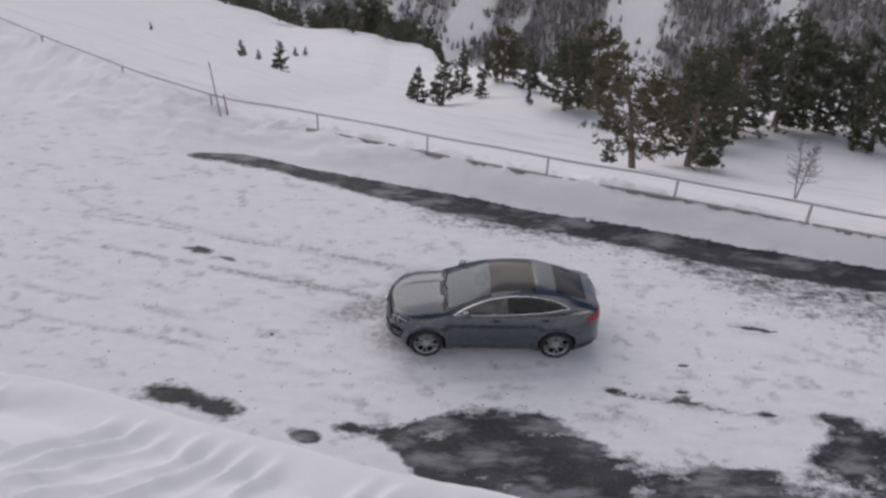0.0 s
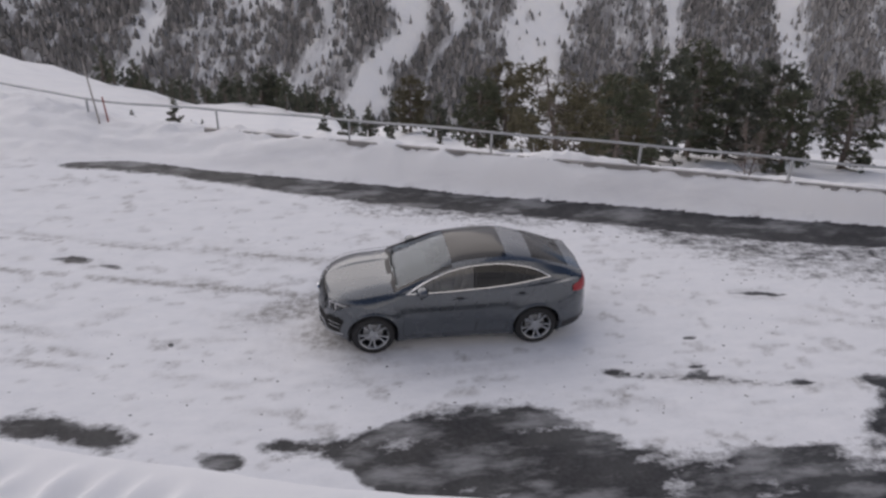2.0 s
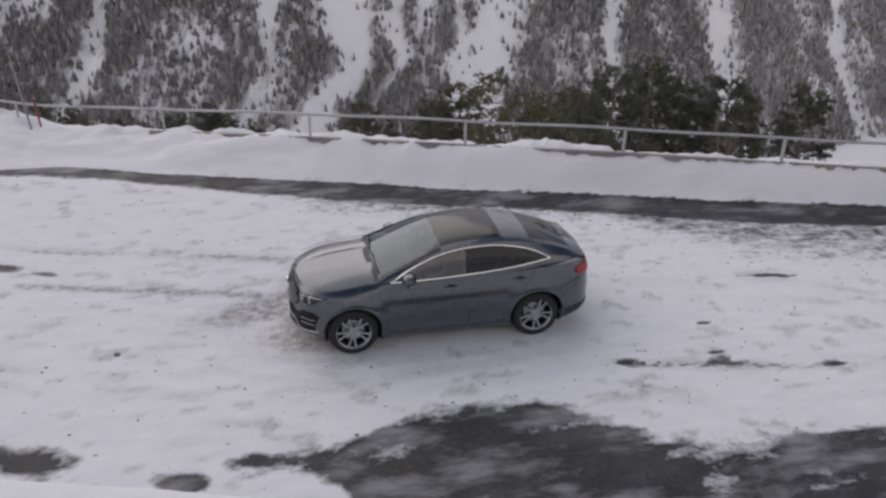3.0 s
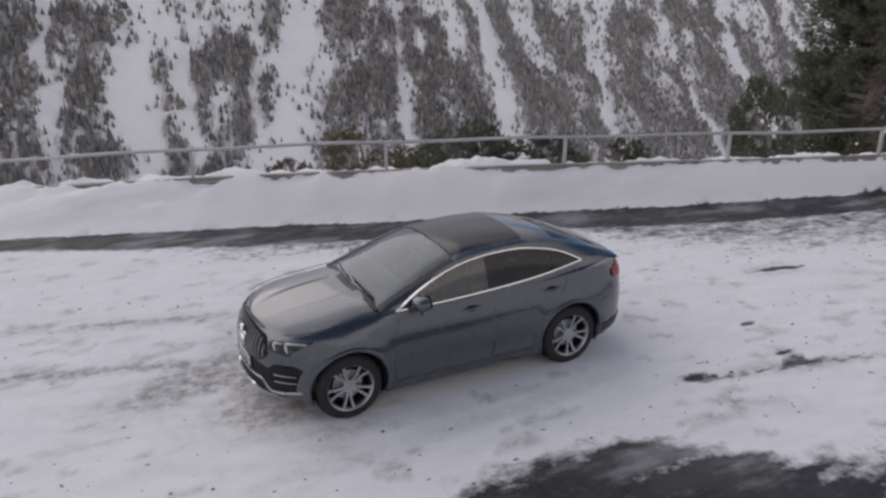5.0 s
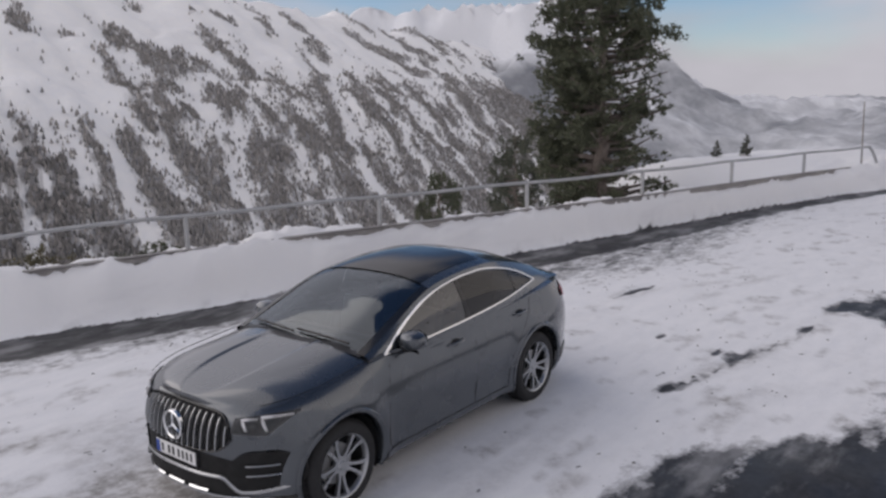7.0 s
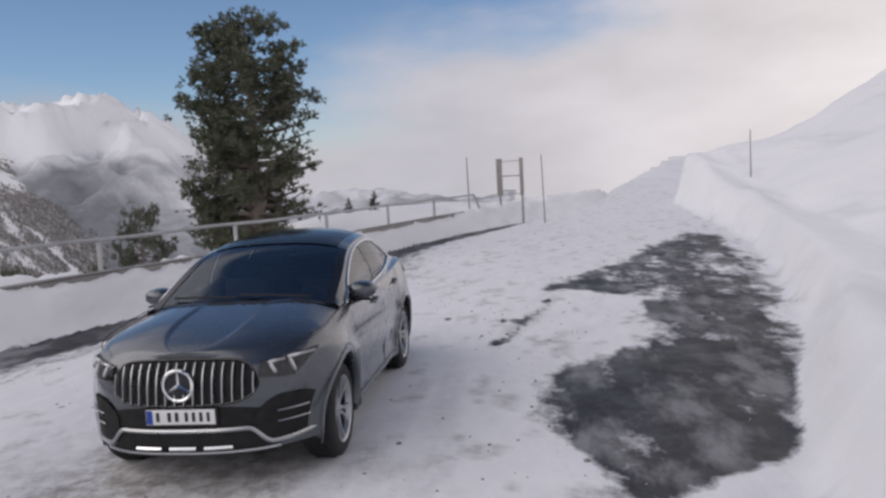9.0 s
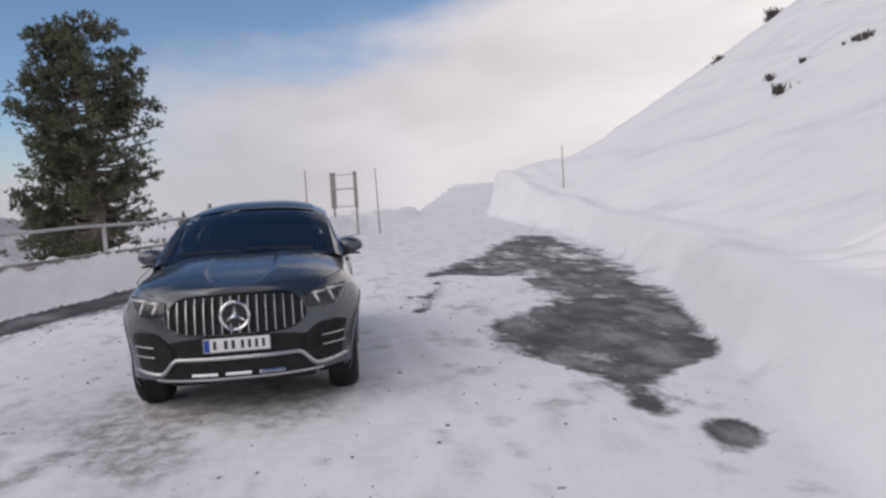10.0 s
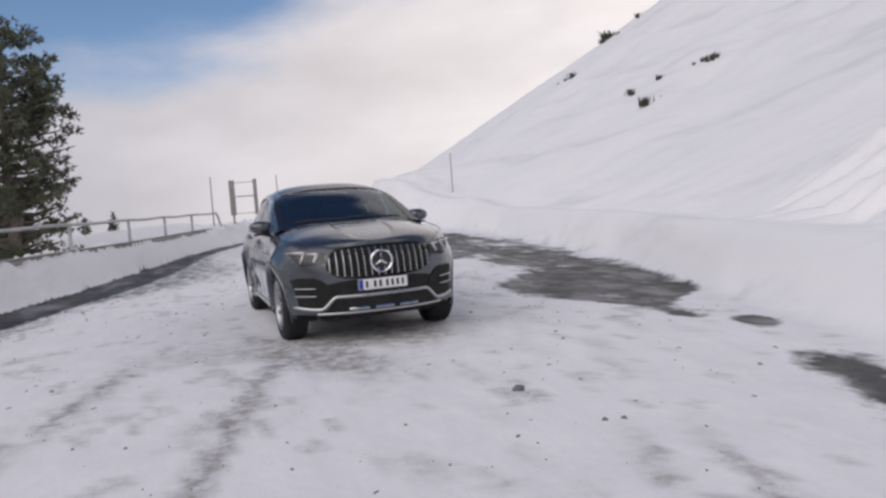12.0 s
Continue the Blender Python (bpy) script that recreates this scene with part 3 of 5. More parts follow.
def soil_and_dents(x, y):
    s = 0.62 * blot(x, y, -3.15, 0.55, 0.85, 0.34, 12) + 0.22 * blot(x, y, -2.6, -0.5, 0.8, 0.5, 0)
    s = s + 1.0 * blot(x, y, -1.85, 0.35, 0.55, 1.15, 0) + 0.6 * blot(x, y, -2.65, 0.95, 0.5, 0.2, 15) + 0.35 * blot(x, y, 0.2, -1.6, 1.6, 0.10, 3)
    s = s + 0.12 * step(0.60, 0.75, fbm(x * 0.45, y * 2.6 + x * 0.9, 71)) + 0.10 * step(0.6, 0.75, fbm(x * 1.3, y * 3.0, 77))
    s = s + 0.55 * step(0.69, 0.75, fbm(x * 2.6 + y, y * 4.6, 79, 2))
    # scuffs, bare smears and the churned track in front of the car
    # small dents are blots here too, their shade put into the colour
    for row in ((-5.2, 1.85, 0.75, 0.09, -18), (-4.5, 1.75, 0.55, 0.13, -30), (-3.3, 1.32, 0.6, 0.10, -15), (-6.25, 0.85, 0.22, 0.12, 10), (-6.5, 0.57, 0.16, 0.05, 20),
                (-4.4, 1.85, 0.18, 0.05, 5), (-3.47, 2.28, 0.14, 0.05, 0), (-1.2, 1.25, 0.30, 0.09, 0), (-2.7, 0.6, 0.55, 0.22, 5), (-4.82, -0.39, 0.10, 0.06, 0),
                (6.5, 0.1, 0.45, 0.06, -10), (6.8, -0.8, 0.3, 0.10, -15), (8.2, -1.1, 0.5, 0.07, -20), (7.6, -0.5, 0.35, 0.08, -30), (0.5, -1.27, 0.3, 0.07, 0), (3.6, -2.2, 1.0, 0.10, -12),
                (4.9, -2.5, 0.9, 0.07, -14), (2.9, -2.75, 0.5, 0.07, -20), (-5.4, 3.45, 0.8, 0.04, -17), (-3.4, 2.85, 0.9, 0.05, -16), (-8.4, 4.3, 0.9, 0.05, -18), (-8.2, 1.5, 0.5, 0.08, -25),
                (-12.0, 5.9, 0.5, 0.08, -30), (-3.0, 0.8, 0.5, 0.2, 20), (-6.8, -0.3, 0.4, 0.08, -20), (-7.6, 0.4, 0.5, 0.07, -20), (-4.0, -1.6, 0.3, 0.08, -10), (-3.2, -2.4, 0.5, 0.07, -14)):
        s = s + 0.62 * blot(x, y, *row)
    # old wheel tracks
    for y0, k, w in ((3.51, -0.252, 0.07), (2.06, -0.28, 0.13)):
        line = np.abs(y - (y0 + k * (x + 6.0) + 0.10 * (grain(x * 0.5, 0 * x, 15) - 0.5)))
        s = s + 1.25 * step(w, 0.3 * w, line) * step(0.34, 0.52, fbm(x * 2.2, y * 3.0, 84)) * step(-1.6, -2.6, x) * step(-13, -9, x)
    for y0, k in ((3.6, -0.33), (0.2, -0.22), (-0.9, -0.25)):
        line = np.abs(y - (y0 + k * (x + 6.0) + 0.15 * (grain(x * 0.4, 0 * x, 5) - 0.5)))
        s = s + 0.5 * step(0.12, 0.02, line) * step(0.35, 0.6, fbm(x * 0.9, y * 2.0, 83)) * step(-1.0, -3.0, x)
    return np.clip(s, 0, 1)


gx = spaced(-17.0, 36.0, 0.09, 3600)
gy = spaced(-9.0, 12.0, 0.085, 3600)
GX, GY = np.meshgrid(gx, gy)
GZ, GROAD = land(GX, GY)
GWET = wetness(GX, GY) * np.clip(GROAD * 1.6, 0, 1)
GZ = GZ - 0.018 * np.clip(GWET * 1.4, 0, 1)
nx, ny = len(gx), len(gy)
idx = np.arange(nx * ny).reshape(ny, nx)
quads = np.stack([idx[:-1, :-1], idx[:-1, 1:], idx[1:, 1:], idx[1:, :-1]], -1).reshape(-1, 4)
me = bpy.data.meshes.new("ground")
me.vertices.add(nx * ny)
me.vertices.foreach_set("co", np.stack([GX, GY, GZ], -1).astype(np.float32).ravel())
me.loops.add(quads.size)
me.loops.foreach_set("vertex_index", quads.astype(np.int32).ravel())
me.polygons.add(len(quads))
me.polygons.foreach_set("loop_start", np.arange(0, quads.size, 4, dtype=np.int32))
me.polygons.foreach_set("use_smooth", np.ones(len(quads), bool))
for key, values in (("wet", GWET), ("used", GROAD), ("dirt_and_dents", soil_and_dents(GX, GY) * GROAD)):
    me.attributes.new(key, "FLOAT", "POINT").data.foreach_set("value", values.astype(np.float32).ravel())
me.update()
me.validate()
me.materials.append(M_SNOW)
ground = tagged(new("ground", me), "snow-covered mountain road with wet bare asphalt patches and ploughed banks", "ground", kind="structure")

# ---- the mountain across the valley ----
AX = (math.cos(radians(15)), math.sin(radians(15)))
NX = (-AX[1], AX[0])


# the bare avalanche runs: where each crosses two contour lines, and half its width
RUNS = ((-260, -300, 12), (110, 46, 13), (285, 205, 8), (385, 288, 22), (445, 335, 9), (533, 412, 8), (600, 445, 24), (751, 605, 8), (903, 778, 21), (1141, 985, 13), (1345, 1205, 9),
        (1597, 1370, 19), (1775, 1595, 19), (1990, 1840, 22), (2200, 2107, 26), (2480, 2330, 24), (2760, 2640, 24))


def runs(s, n):
    """1 in the middle of a bare run, 0 in the woods between."""
    bend = s + (26 + 60 * step(900, 1500, s)) * (fbm(s * 0.012, n * 0.02, 101) - 0.5) + (24 + 26 * step(900, 1500, s)) * (fbm(s * 0.045, n * 0.03, 102) - 0.5)
    wide = 0.45 + 1.2 * fbm(s * 0.01, n * 0.012, 104, 2)
    out = np.zeros(np.shape(s))
    for hi, lo, w in RUNS:
        mid = lo + np.where(n > 750, (hi - lo) / 200.0, 1.1 if lo < 400 else 0.6) * (n - 750)
        out = np.maximum(out, step(1.45 * w * wide, 0.5 * w * wide, np.abs(bend - mid)))
    return out


def gullies(s, n):
    bend = s - 0.7 * (n - 850) + 40 * (fbm(s * 0.004, n * 0.003, 101) - 0.5)
    return fbm(bend * 0.011, n * 0.0011, 103, 3), fbm(bend * 0.035, n * 0.004, 107, 3)


CREST = curve([-2000, 300, 2000, 3000, 4500], [647, 647, 307, 205, 110])


def mountain_z(s, n):
    crest = CREST(s) + 70 * (fbm(s * 0.0035, 0 * s, 111) - 0.5)
    face = -270 + 0.80 * (np.minimum(n, 952) - 640) + 0.50 * np.maximum(n - 952, 0)
    g1, g2 = gullies(s, n)
    z = face + 26 * (g1 - 0.5) + 14 * (g2 - 0.5) * step(60, -60, face) + 70 * (fbm(s * 0.006, n * 0.006, 113) - 0.5) + 16 * (fbm(s * 0.022, n * 0.022, 114, 3) - 0.5) - 6 * runs(s, n) + 5 * (fbm(s * 0.05, n * 0.05, 115) - 0.5)
    over = np.maximum(face - crest, 0)
    return np.where(face > crest, crest + (z - face) - 0.35 * over, z)


def wooded(s, n, z):
    g1, g2 = gullies(s, n)
    speck = fbm(s * 0.035 - n * 0.02, n * 0.02, 131)
    thick = 0.18 + 0.40 * np.maximum(0.45 * step(330, 200, s), step(-120, -190, z))
    d = (thick + (1 - thick) * step(0.36, 0.56, speck + 0.3 * (g2 - 0.5))) * (1 - 0.97 * runs(s, n)) * (0.62 + 0.38 * step(0.36, 0.50, fbm((s - 0.6 * n) * 0.03, n * 0.014, 133, 3)))
    d = np.maximum(d, 0.10 * step(0.56, 0.66, fbm(s * 0.05, n * 0.04, 134, 2)))
    line = np.minimum(-105 + 0.115 * s, 15) + 260 * step(330, 180, s) + 150 * (fbm((s - 0.7 * n) * 0.014, n * 0.006, 137) - 0.5)
    below = step(line + 32, line - 40, z)
    high = 0.6 * step(0.52, 0.64, fbm((s - 0.6 * n) * 0.014, n * 0.009, 139)) * step(300, 180, z) * step(700, 1000, s) + 0.008 * step(120, 40, z)
    d = d * below + high * (1 - below)
    d = np.maximum(d, 0.75 * step(2250, 2600, s) * step(40, -60, z + 120 * (speck - 0.5)))
    return d * step(-1100, -800, s)


ms, mn = np.arange(-1700, 4500, 13.0), np.concatenate([np.arange(520, 1300, 11.0), np.arange(1300, 2700, 20.0)])
S, N = np.meshgrid(ms, mn)
Z = mountain_z(S, N)
slope = np.abs(np.gradient(Z, 13.0, axis=1))
rock = np.clip(0.11 + 0.34 * (slope - 0.5) + 0.25 * (fbm(S * 0.02, N * 0.006, 121) - 0.5), 0, 1)
verts = np.stack([S * AX[0] + N * NX[0], S * AX[1] + N * NX[1], Z], -1).reshape(-1, 3)
idx = np.arange(S.size).reshape(S.shape)
quads = np.stack([idx[:-1, :-1], idx[:-1, 1:], idx[1:, 1:], idx[1:, :-1]], -1).reshape(-1, 4)
mountain = mesh_ob("mountain", verts, quads.tolist(), M_FARSNOW)
mountain.data.attributes.new("rock", "FLOAT", "POINT").data.foreach_set("value", rock.astype(np.float32).ravel())
mountain.data.attributes.new("wood", "FLOAT", "POINT").data.foreach_set("value", wooded(S, N, Z).astype(np.float32).ravel())
tagged(mountain, "steep snowy mountainside across the valley with gullies", "mountain", kind="structure")

# forest on it: many small conifers in strips between the gullies
rng = np.random.default_rng(7)
cand = 760000
cs, cn = rng.uniform(-900, 3300, cand), rng.uniform(600, 1560, cand)
g1, g2 = gullies(cs, cn)
cz = mountain_z(cs, cn)
dens = wooded(cs, cn, cz)
near = np.clip(1200 / np.maximum(np.hypot(cs, cn), 1), 0.3, 1.2)
keep = rng.random(cand) < dens * near * np.where(cs < 350, 0.62, 0.38)
cs, cn, cz = cs[keep], cn[keep], cz[keep]
count = len(cs)
hh = rng.uniform(4.5, 11, count)
rr = hh * rng.uniform(0.19, 0.36, count)
bx, by = cs * AX[0] + cn * NX[0], cs * AX[1] + cn * NX[1]
rings = []
for k in range(4):
    a = k * math.pi / 2 + rng.uniform(0, 1.5, count)
    rings.append(np.stack([bx + rr * np.cos(a), by + rr * np.sin(a), cz + hh * rng.uniform(0.0, 0.22, count)], -1))
tip = np.stack([bx + rr * 0.2 * rng.normal(size=count), by, cz + hh], -1)
vv = np.stack([*rings, tip], 1).reshape(-1, 3)
base = np.arange(count)[:, None] * 5
ff = np.concatenate([np.concatenate([base + k, base + (k + 1) % 4, base + 4], 1) for k in range(4)])
# split by distance: the farther trees get the paler colour in place of haze
nearer_trees = np.tile(cs + 160 * (fbm(cs * 0.01, cn * 0.01, 141) - 0.5) < 780, 4)
forest = mesh_ob("forest", vv, ff[nearer_trees].tolist(), M_FOREST, smooth=False)
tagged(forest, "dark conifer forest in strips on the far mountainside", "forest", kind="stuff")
hazy_trees = mesh_ob("larch_wood", vv, ff[~nearer_trees].tolist(), M_HAZYFOREST, smooth=False)
tagged(hazy_trees, "forest in strips farther along the mountainside, haze put into its pale grey-brown colour", "forest", kind="stuff")


# pale ranges at the head of the valley
fx, fy = np.meshgrid(np.arange(2000, 5200, 30.0), np.arange(200, 2700, 30.0))
faz = np.degrees(np.arctan2(fy, fx))
reach = np.hypot(fx, fy)
ridge_f = 1 - np.abs(2 * fbm(fx * 0.0022, fy * 0.0022, 155, 5) - 1)
FZ = -300 + (560 * ridge_f**1.2 + 150) * step(2300, 4100, reach) * (0.16 + 0.10 * step(6, 14, faz) + 0.74 * step(19, 29, faz)) + 60 * fbm(fx * 0.012, fy * 0.012, 157)
idx = np.arange(fx.size).reshape(fx.shape)
quads = np.stack([idx[:-1, :-1], idx[:-1, 1:], idx[1:, 1:], idx[1:, :-1]], -1).reshape(-1, 4)
ranges = mesh_ob("far_mountains", np.stack([fx, fy, FZ], -1).reshape(-1, 3), quads.tolist(), M_RANGE)
wood_f = (0.40 + 0.30 * step(22, 31, faz)) * step(190, 30, FZ + 90 * (fbm(fx * 0.004, fy * 0.004, 159) - 0.5))
ranges.data.attributes.new("wood", "FLOAT", "POINT").data.foreach_set("value", wood_f.astype(np.float32).ravel())
tagged(ranges, "pale snow-covered mountain range at the head of the valley", "mountain", kind="structure")


# ---- guard rail ----
def post_x():
    return [-16.6, -12.6, -8.9, -5.1, -1.5, 2.05, 5.6, 9.0, 12.4, 15.9, 19.3]


rail = tagged(new("guard_rail"), "grey galvanised steel guard rail standing in the ploughed snow bank", "guard rail")
for x in post_x():
    y, z = float(RAIL_Y(x)), float(RAIL_Z(x))
    bm = bmesh.new()
    lean = random.uniform(-0.02, 0.02)
    box(bm, (x - 0.026, y - 0.038, z - 1.25), (x + 0.026, y + 0.038, z - 0.01), 0.007, Matrix.Rotation(lean, 3, "Y"))
    part("post", bm, M_GALV, rail)
xs = np.concatenate([np.arange(-40, 22.7, 0.6), [22.6]])
bm = bmesh.new()
tube(bm, [(x, float(RAIL_Y(x)), float(RAIL_Z(x)) - 0.03 + 0.012 * math.sin(1.7 * x)) for x in xs], 0.035, 8)
part("top_bar", bm, M_GALV, rail, "round top bar of the guard rail")
low = np.arange(-5.5, 21.6, 0.6)
bm = bmesh.new()
rows = []
for x in low:
    y, z = float(RAIL_Y(x)) - 0.07, float(RAIL_Z(x)) - 0.625
    rows.append([(x, y + 0.03, z - 0.12), (x, y - 0.02, z - 0.08), (x, y + 0.02, z), (x, y - 0.03, z + 0.02), (x, y - 0.02, z + 0.04), (x, y + 0.05, z + 0.045), (x, y + 0.05, z - 0.12)])
vs = grid(bm, rows, closed=True)
bm.faces.new(vs[0])
bm.faces.new(vs[-1][::-1])
part("lower_beam", bm, M_BEAM, rail, "lower steel beam half sunk in snow")
bm = bmesh.new()
tube(bm, [(22.6, 0.12, 1.25), (22.75, 0.05, 1.1), (23.0, -0.05, 0.72), (23.15, -0.1, 0.3)], 0.045, 8)
part("end_piece", bm, M_GALV, rail, "bent down end of the top bar")


# ---- snow poles and the sign frame ----
def snow_pole(x, y, top, lean=(0.0, 0.0), radius=0.026, colour=None):
    ground_z = height(x, y)
    bm = bmesh.new()
    n = 6
    tube(bm, [(lean[0] * (k / n) * (top - ground_z), lean[1] * (k / n) * (top - ground_z), -0.3 + (top - ground_z + 0.3) * k / n) for k in range(n + 1)],
         [radius * (1.1 - 0.35 * k / n) for k in range(n + 1)], 8)
    ob = part("snow_pole", bm, colour or M_POLE)
    ob.location = (x, y, ground_z)
    return tagged(ob, "thin weathered wooden snow marker pole in the snow", "pole", "snow poles along the road")


snow_pole(-8.5, 10.6, 2.35, (-0.10, 0.0))
snow_pole(-8.3, 10.75, 1.15, (-0.1, 0.0), 0.028, M_REDPOLE)
snow_pole(22.3, 0.25, 2.65, (-0.10, 0.0))
snow_pole(23.6, -2.5, 2.62, (0.0, 0.02))
snow_pole(23.4, -10.05, 3.1, (0.0, 0.0))

sign = tagged(new("sign_frame"), "weathered grey wooden sign frame without a panel beside the road", "road sign")
bar_ends = []
for x, y, wide in ((25.0, -0.75, 0.115), (24.4, -1.65, 0.075)):
    z = height(x, y)
    bm = bmesh.new()
    tube(bm, [(x, y, z - 0.3), (x, y, 0.7), (x, y, 1.3)], 0.045, 8)
    post = part("post", bm, M_POLE, sign)
    bm = bmesh.new()
    box(bm, (x - 0.04, y - wide, 1.08), (x + 0.04, y + wide, 2.52), 0.012)
    part("board", bm, M_POLE, sign, "upright grey board")
    bm = bmesh.new()
    box(bm, (x - 0.05, y - wide - 0.01, 2.521), (x + 0.05, y + wide + 0.01, 2.55), 0.008)
    part("cap", bm, M_SIGN, post)
    bar_ends.append((x, y))
for z, r in ((2.44, 0.018), (1.86, 0.028), (1.15, 0.018)):
    bm = bmesh.new()
    tube(bm, [(*bar_ends[0], z), (*bar_ends[1], z)], r, 6)
    part("cross_bar", bm, M_SIGN, sign)


# ---- trees and shrubs ----
PINE = curve([0, 0.08, 0.2, 0.45, 0.65, 0.78, 0.9, 0.96, 1.0], [0.78, 0.94, 1.0, 0.98, 0.92, 0.82, 0.64, 0.42, 0.12])
SPRUCE = curve([0, 0.06, 0.2, 0.5, 0.8, 1.0], [0.7, 1.0, 0.92, 0.60, 0.27, 0.03])
OPEN = curve([0, 0.2, 0.32, 0.5, 0.7, 0.88, 1.0], [0.0, 0.45, 0.95, 1.0, 0.85, 0.55, 0.12])


def tree(name, seed, h, w, limbs, tufts, blades, size, shape, needle, label, lean=0.0, bare=0.04, droop=0.1, clumps=9, thin=None):
    """Trunk with limbs, and a crown of needle tufts gathered in brushes along the limbs."""
    r = np.random.default_rng(seed)
    root = tagged(new(name), label, "tree", "conifers beyond the guard rail")
    bm = bmesh.new()
    n = 9
    spine = [Vector((lean * h * (k / n) + 0.03 * h * (r.random() - 0.5) * (k > 0), 0.03 * h * (r.random() - 0.5) * (k > 0), h * 0.97 * k / n - (0.3 if k == 0 else 0))) for k in range(n + 1)]
    tube(bm, spine, [0.028 * h * (1.02 - k / n) + 0.012 for k in range(n + 1)], 8)
    tips = []
    for i in range(limbs):
        f = bare + (0.97 - bare) * (i + r.random()) / limbs
        k = min(int(f * n), n - 1)
        at = spine[k].lerp(spine[k + 1], f * n - k)
        length = w * float(shape(f)) * r.uniform(0.72, 1.12)
        if length < 0.08:
            continue
        az = r.uniform(0, 2 * math.pi)
        out = Vector((math.cos(az), math.sin(az), 0))
        pts = [at + out * (length * s) + Vector((0, 0, length * (-droop * s + (droop + 0.16) * s * s + 0.05 * (r.random() - 0.5)))) for s in (0, 0.35, 0.7, 1.0)]
        tube(bm, pts, [0.012 * h * (1.05 - f) * c + 0.006 for c in (1.0, 0.7, 0.45, 0.15)], 3)
        share = length * r.uniform(0.35, 1.3) ** 1.3
        if thin and math.cos(az - thin) > 0.25 and 0.12 < f < 0.66:
            share *= 0.42
        tips.append((pts, share))
    part("trunk", bm, M_BARK, root, "grey-brown trunk and limbs")
    weight = np.array([t[1] for t in tips])
    brushes = clumps * len(tips)
    pick = r.choice(len(tips), brushes, p=weight / weight.sum())
    s = np.clip(r.uniform(0.28, 1.06, brushes) ** 0.8, 0, 1.05)
    P = np.array([[tuple(p) for p in tips[k][0]] for k in range(len(tips))])
    seg = np.clip(s * 3, 0, 2.999)
    k0 = seg.astype(int)
    q = seg - k0
    at = P[pick, k0] * (1 - q)[:, None] + P[pick, k0 + 1] * q[:, None]
    at = at + r.normal(size=(brushes, 3)) * np.array([1, 1, 0.85]) * (0.08 * w)
    own = r.integers(0, brushes, tufts)
    at = at[own] + r.normal(size=(tufts, 3)) * np.array([1, 1, 0.8]) * (0.036 * w)
    out = (P[pick, 3] - P[pick, 0])[own]
    out = out / np.linalg.norm(out, axis=1)[:, None]
    d = out[:, None, :] * 0.75 + np.array([0, 0, 0.55]) + r.normal(size=(tufts, blades, 3)) * 0.75
    d = d / np.linalg.norm(d, axis=2)[..., None]
    L = size * r.uniform(0.6, 1.25, (tufts, blades, 1))
    side = np.cross(d, r.normal(size=(tufts, blades, 3)))
    side = side / np.linalg.norm(side, axis=2)[..., None] * L * 0.15
    a = at[:, None, :] + 0 * d
    v = np.stack([a - side, a + side, a + d * L], 2).reshape(-1, 3)
    b = np.arange(tufts * blades)[:, None] * 3
    mesh_ob("crown", v, np.concatenate([b, b + 1, b + 2], 1).tolist(), needle, root, "dark green needle crown with gaps", smooth=False)
    return root


def stand(x, y, turn=0.0, size=1.0, sink=0.05):
    return Matrix.Translation((x, y, height(x, y) - sink)) @ Matrix.Rotation(turn, 4, "Z") @ Matrix.Diagonal((size, size, size, 1))


# the large pine beside the rail
big = tree("pine_tree", 11, 8.75, 1.92, 190, 22000, 9, 0.118, PINE, M_NEEDLE, "tall dense stone pine with dark green crown behind the rail", bare=0.02, clumps=20, thin=-1.97)
big.matrix_basis = stand(16.6, 6.28, 0.4)
# the open pine with a leaning trunk, and the pines near it
open_pine = tree("pine_tree", 23, 7.6, 2.9, 60, 4200, 7, 0.18, OPEN, M_LARCH, "open-crowned stone pine with leaning bare lower trunk on the snow slope", lean=-0.22, bare=0.20, droop=0.25)
open_pine.matrix_basis = stand(10.6, 26.9, 0.3)
pine_a = tree("pine_tree", 31, 8.3, 2.4, 80, 6200, 7, 0.19, PINE, M_NEEDLE, "dense dark green stone pine on the snow slope below the road")
pine_a.matrix_basis = stand(16.9, 35.7, 1.0)
pine_b = tree("pine_tree", 37, 10.0, 3.1, 84, 6400, 7, 0.225, PINE, M_NEEDLE2, "broad dark pine standing on the snow slope below the road")
pine_b.matrix_basis = stand(25.1, 48.8, 2.0)
for x, y, h, turn, src, tall in ((30.2, 52.5, 10.6, 0.5, pine_a, 8.3), (34.2, 53.1, 8.8, 3.0, pine_b, 10.0), (36.4, 47.1, 7.6, 4.2, pine_a, 8.3),
                                 (39.5, 55.0, 10.0, 5.2, pine_b, 10.0), (44.0, 50.0, 9.0, 0.9, pine_a, 8.3), (22.6, 13.4, 1.75 - height(22.6, 13.4), 1.1, pine_b, 10.0),
                                 (39.7, 31.4, -2.1 - height(39.7, 31.4), 2.6, pine_a, 8.3), (48.1, 31.2, -2.9 - height(48.1, 31.2), 0.2, pine_b, 10.0)):
    slim = 0.5 if y < 40 and x > 37 else 0.62 if y < 20 else 1.0
    copy_thing(src, stand(x, y, turn, h / tall) @ Matrix.Diagonal((slim, slim, 1, 1)))
olive_pine = tree("pine_tree", 53, 8.0, 2.6, 84, 6000, 7, 0.20, PINE, M_LARCH, "olive-brown stone pine with dense rounded crown on the slope", bare=0.08)
olive_pine.matrix_basis = stand(14.0, 55.5, 0.9)
copy_thing(pine_a, stand(10.9, 52.6, 2.3, 0.84))
copy_thing(olive_pine, stand(20.2, 44.5, 2.0, 1.02))
copy_thing(olive_pine, stand(6.5, 66.0, 4.0, 0.75))
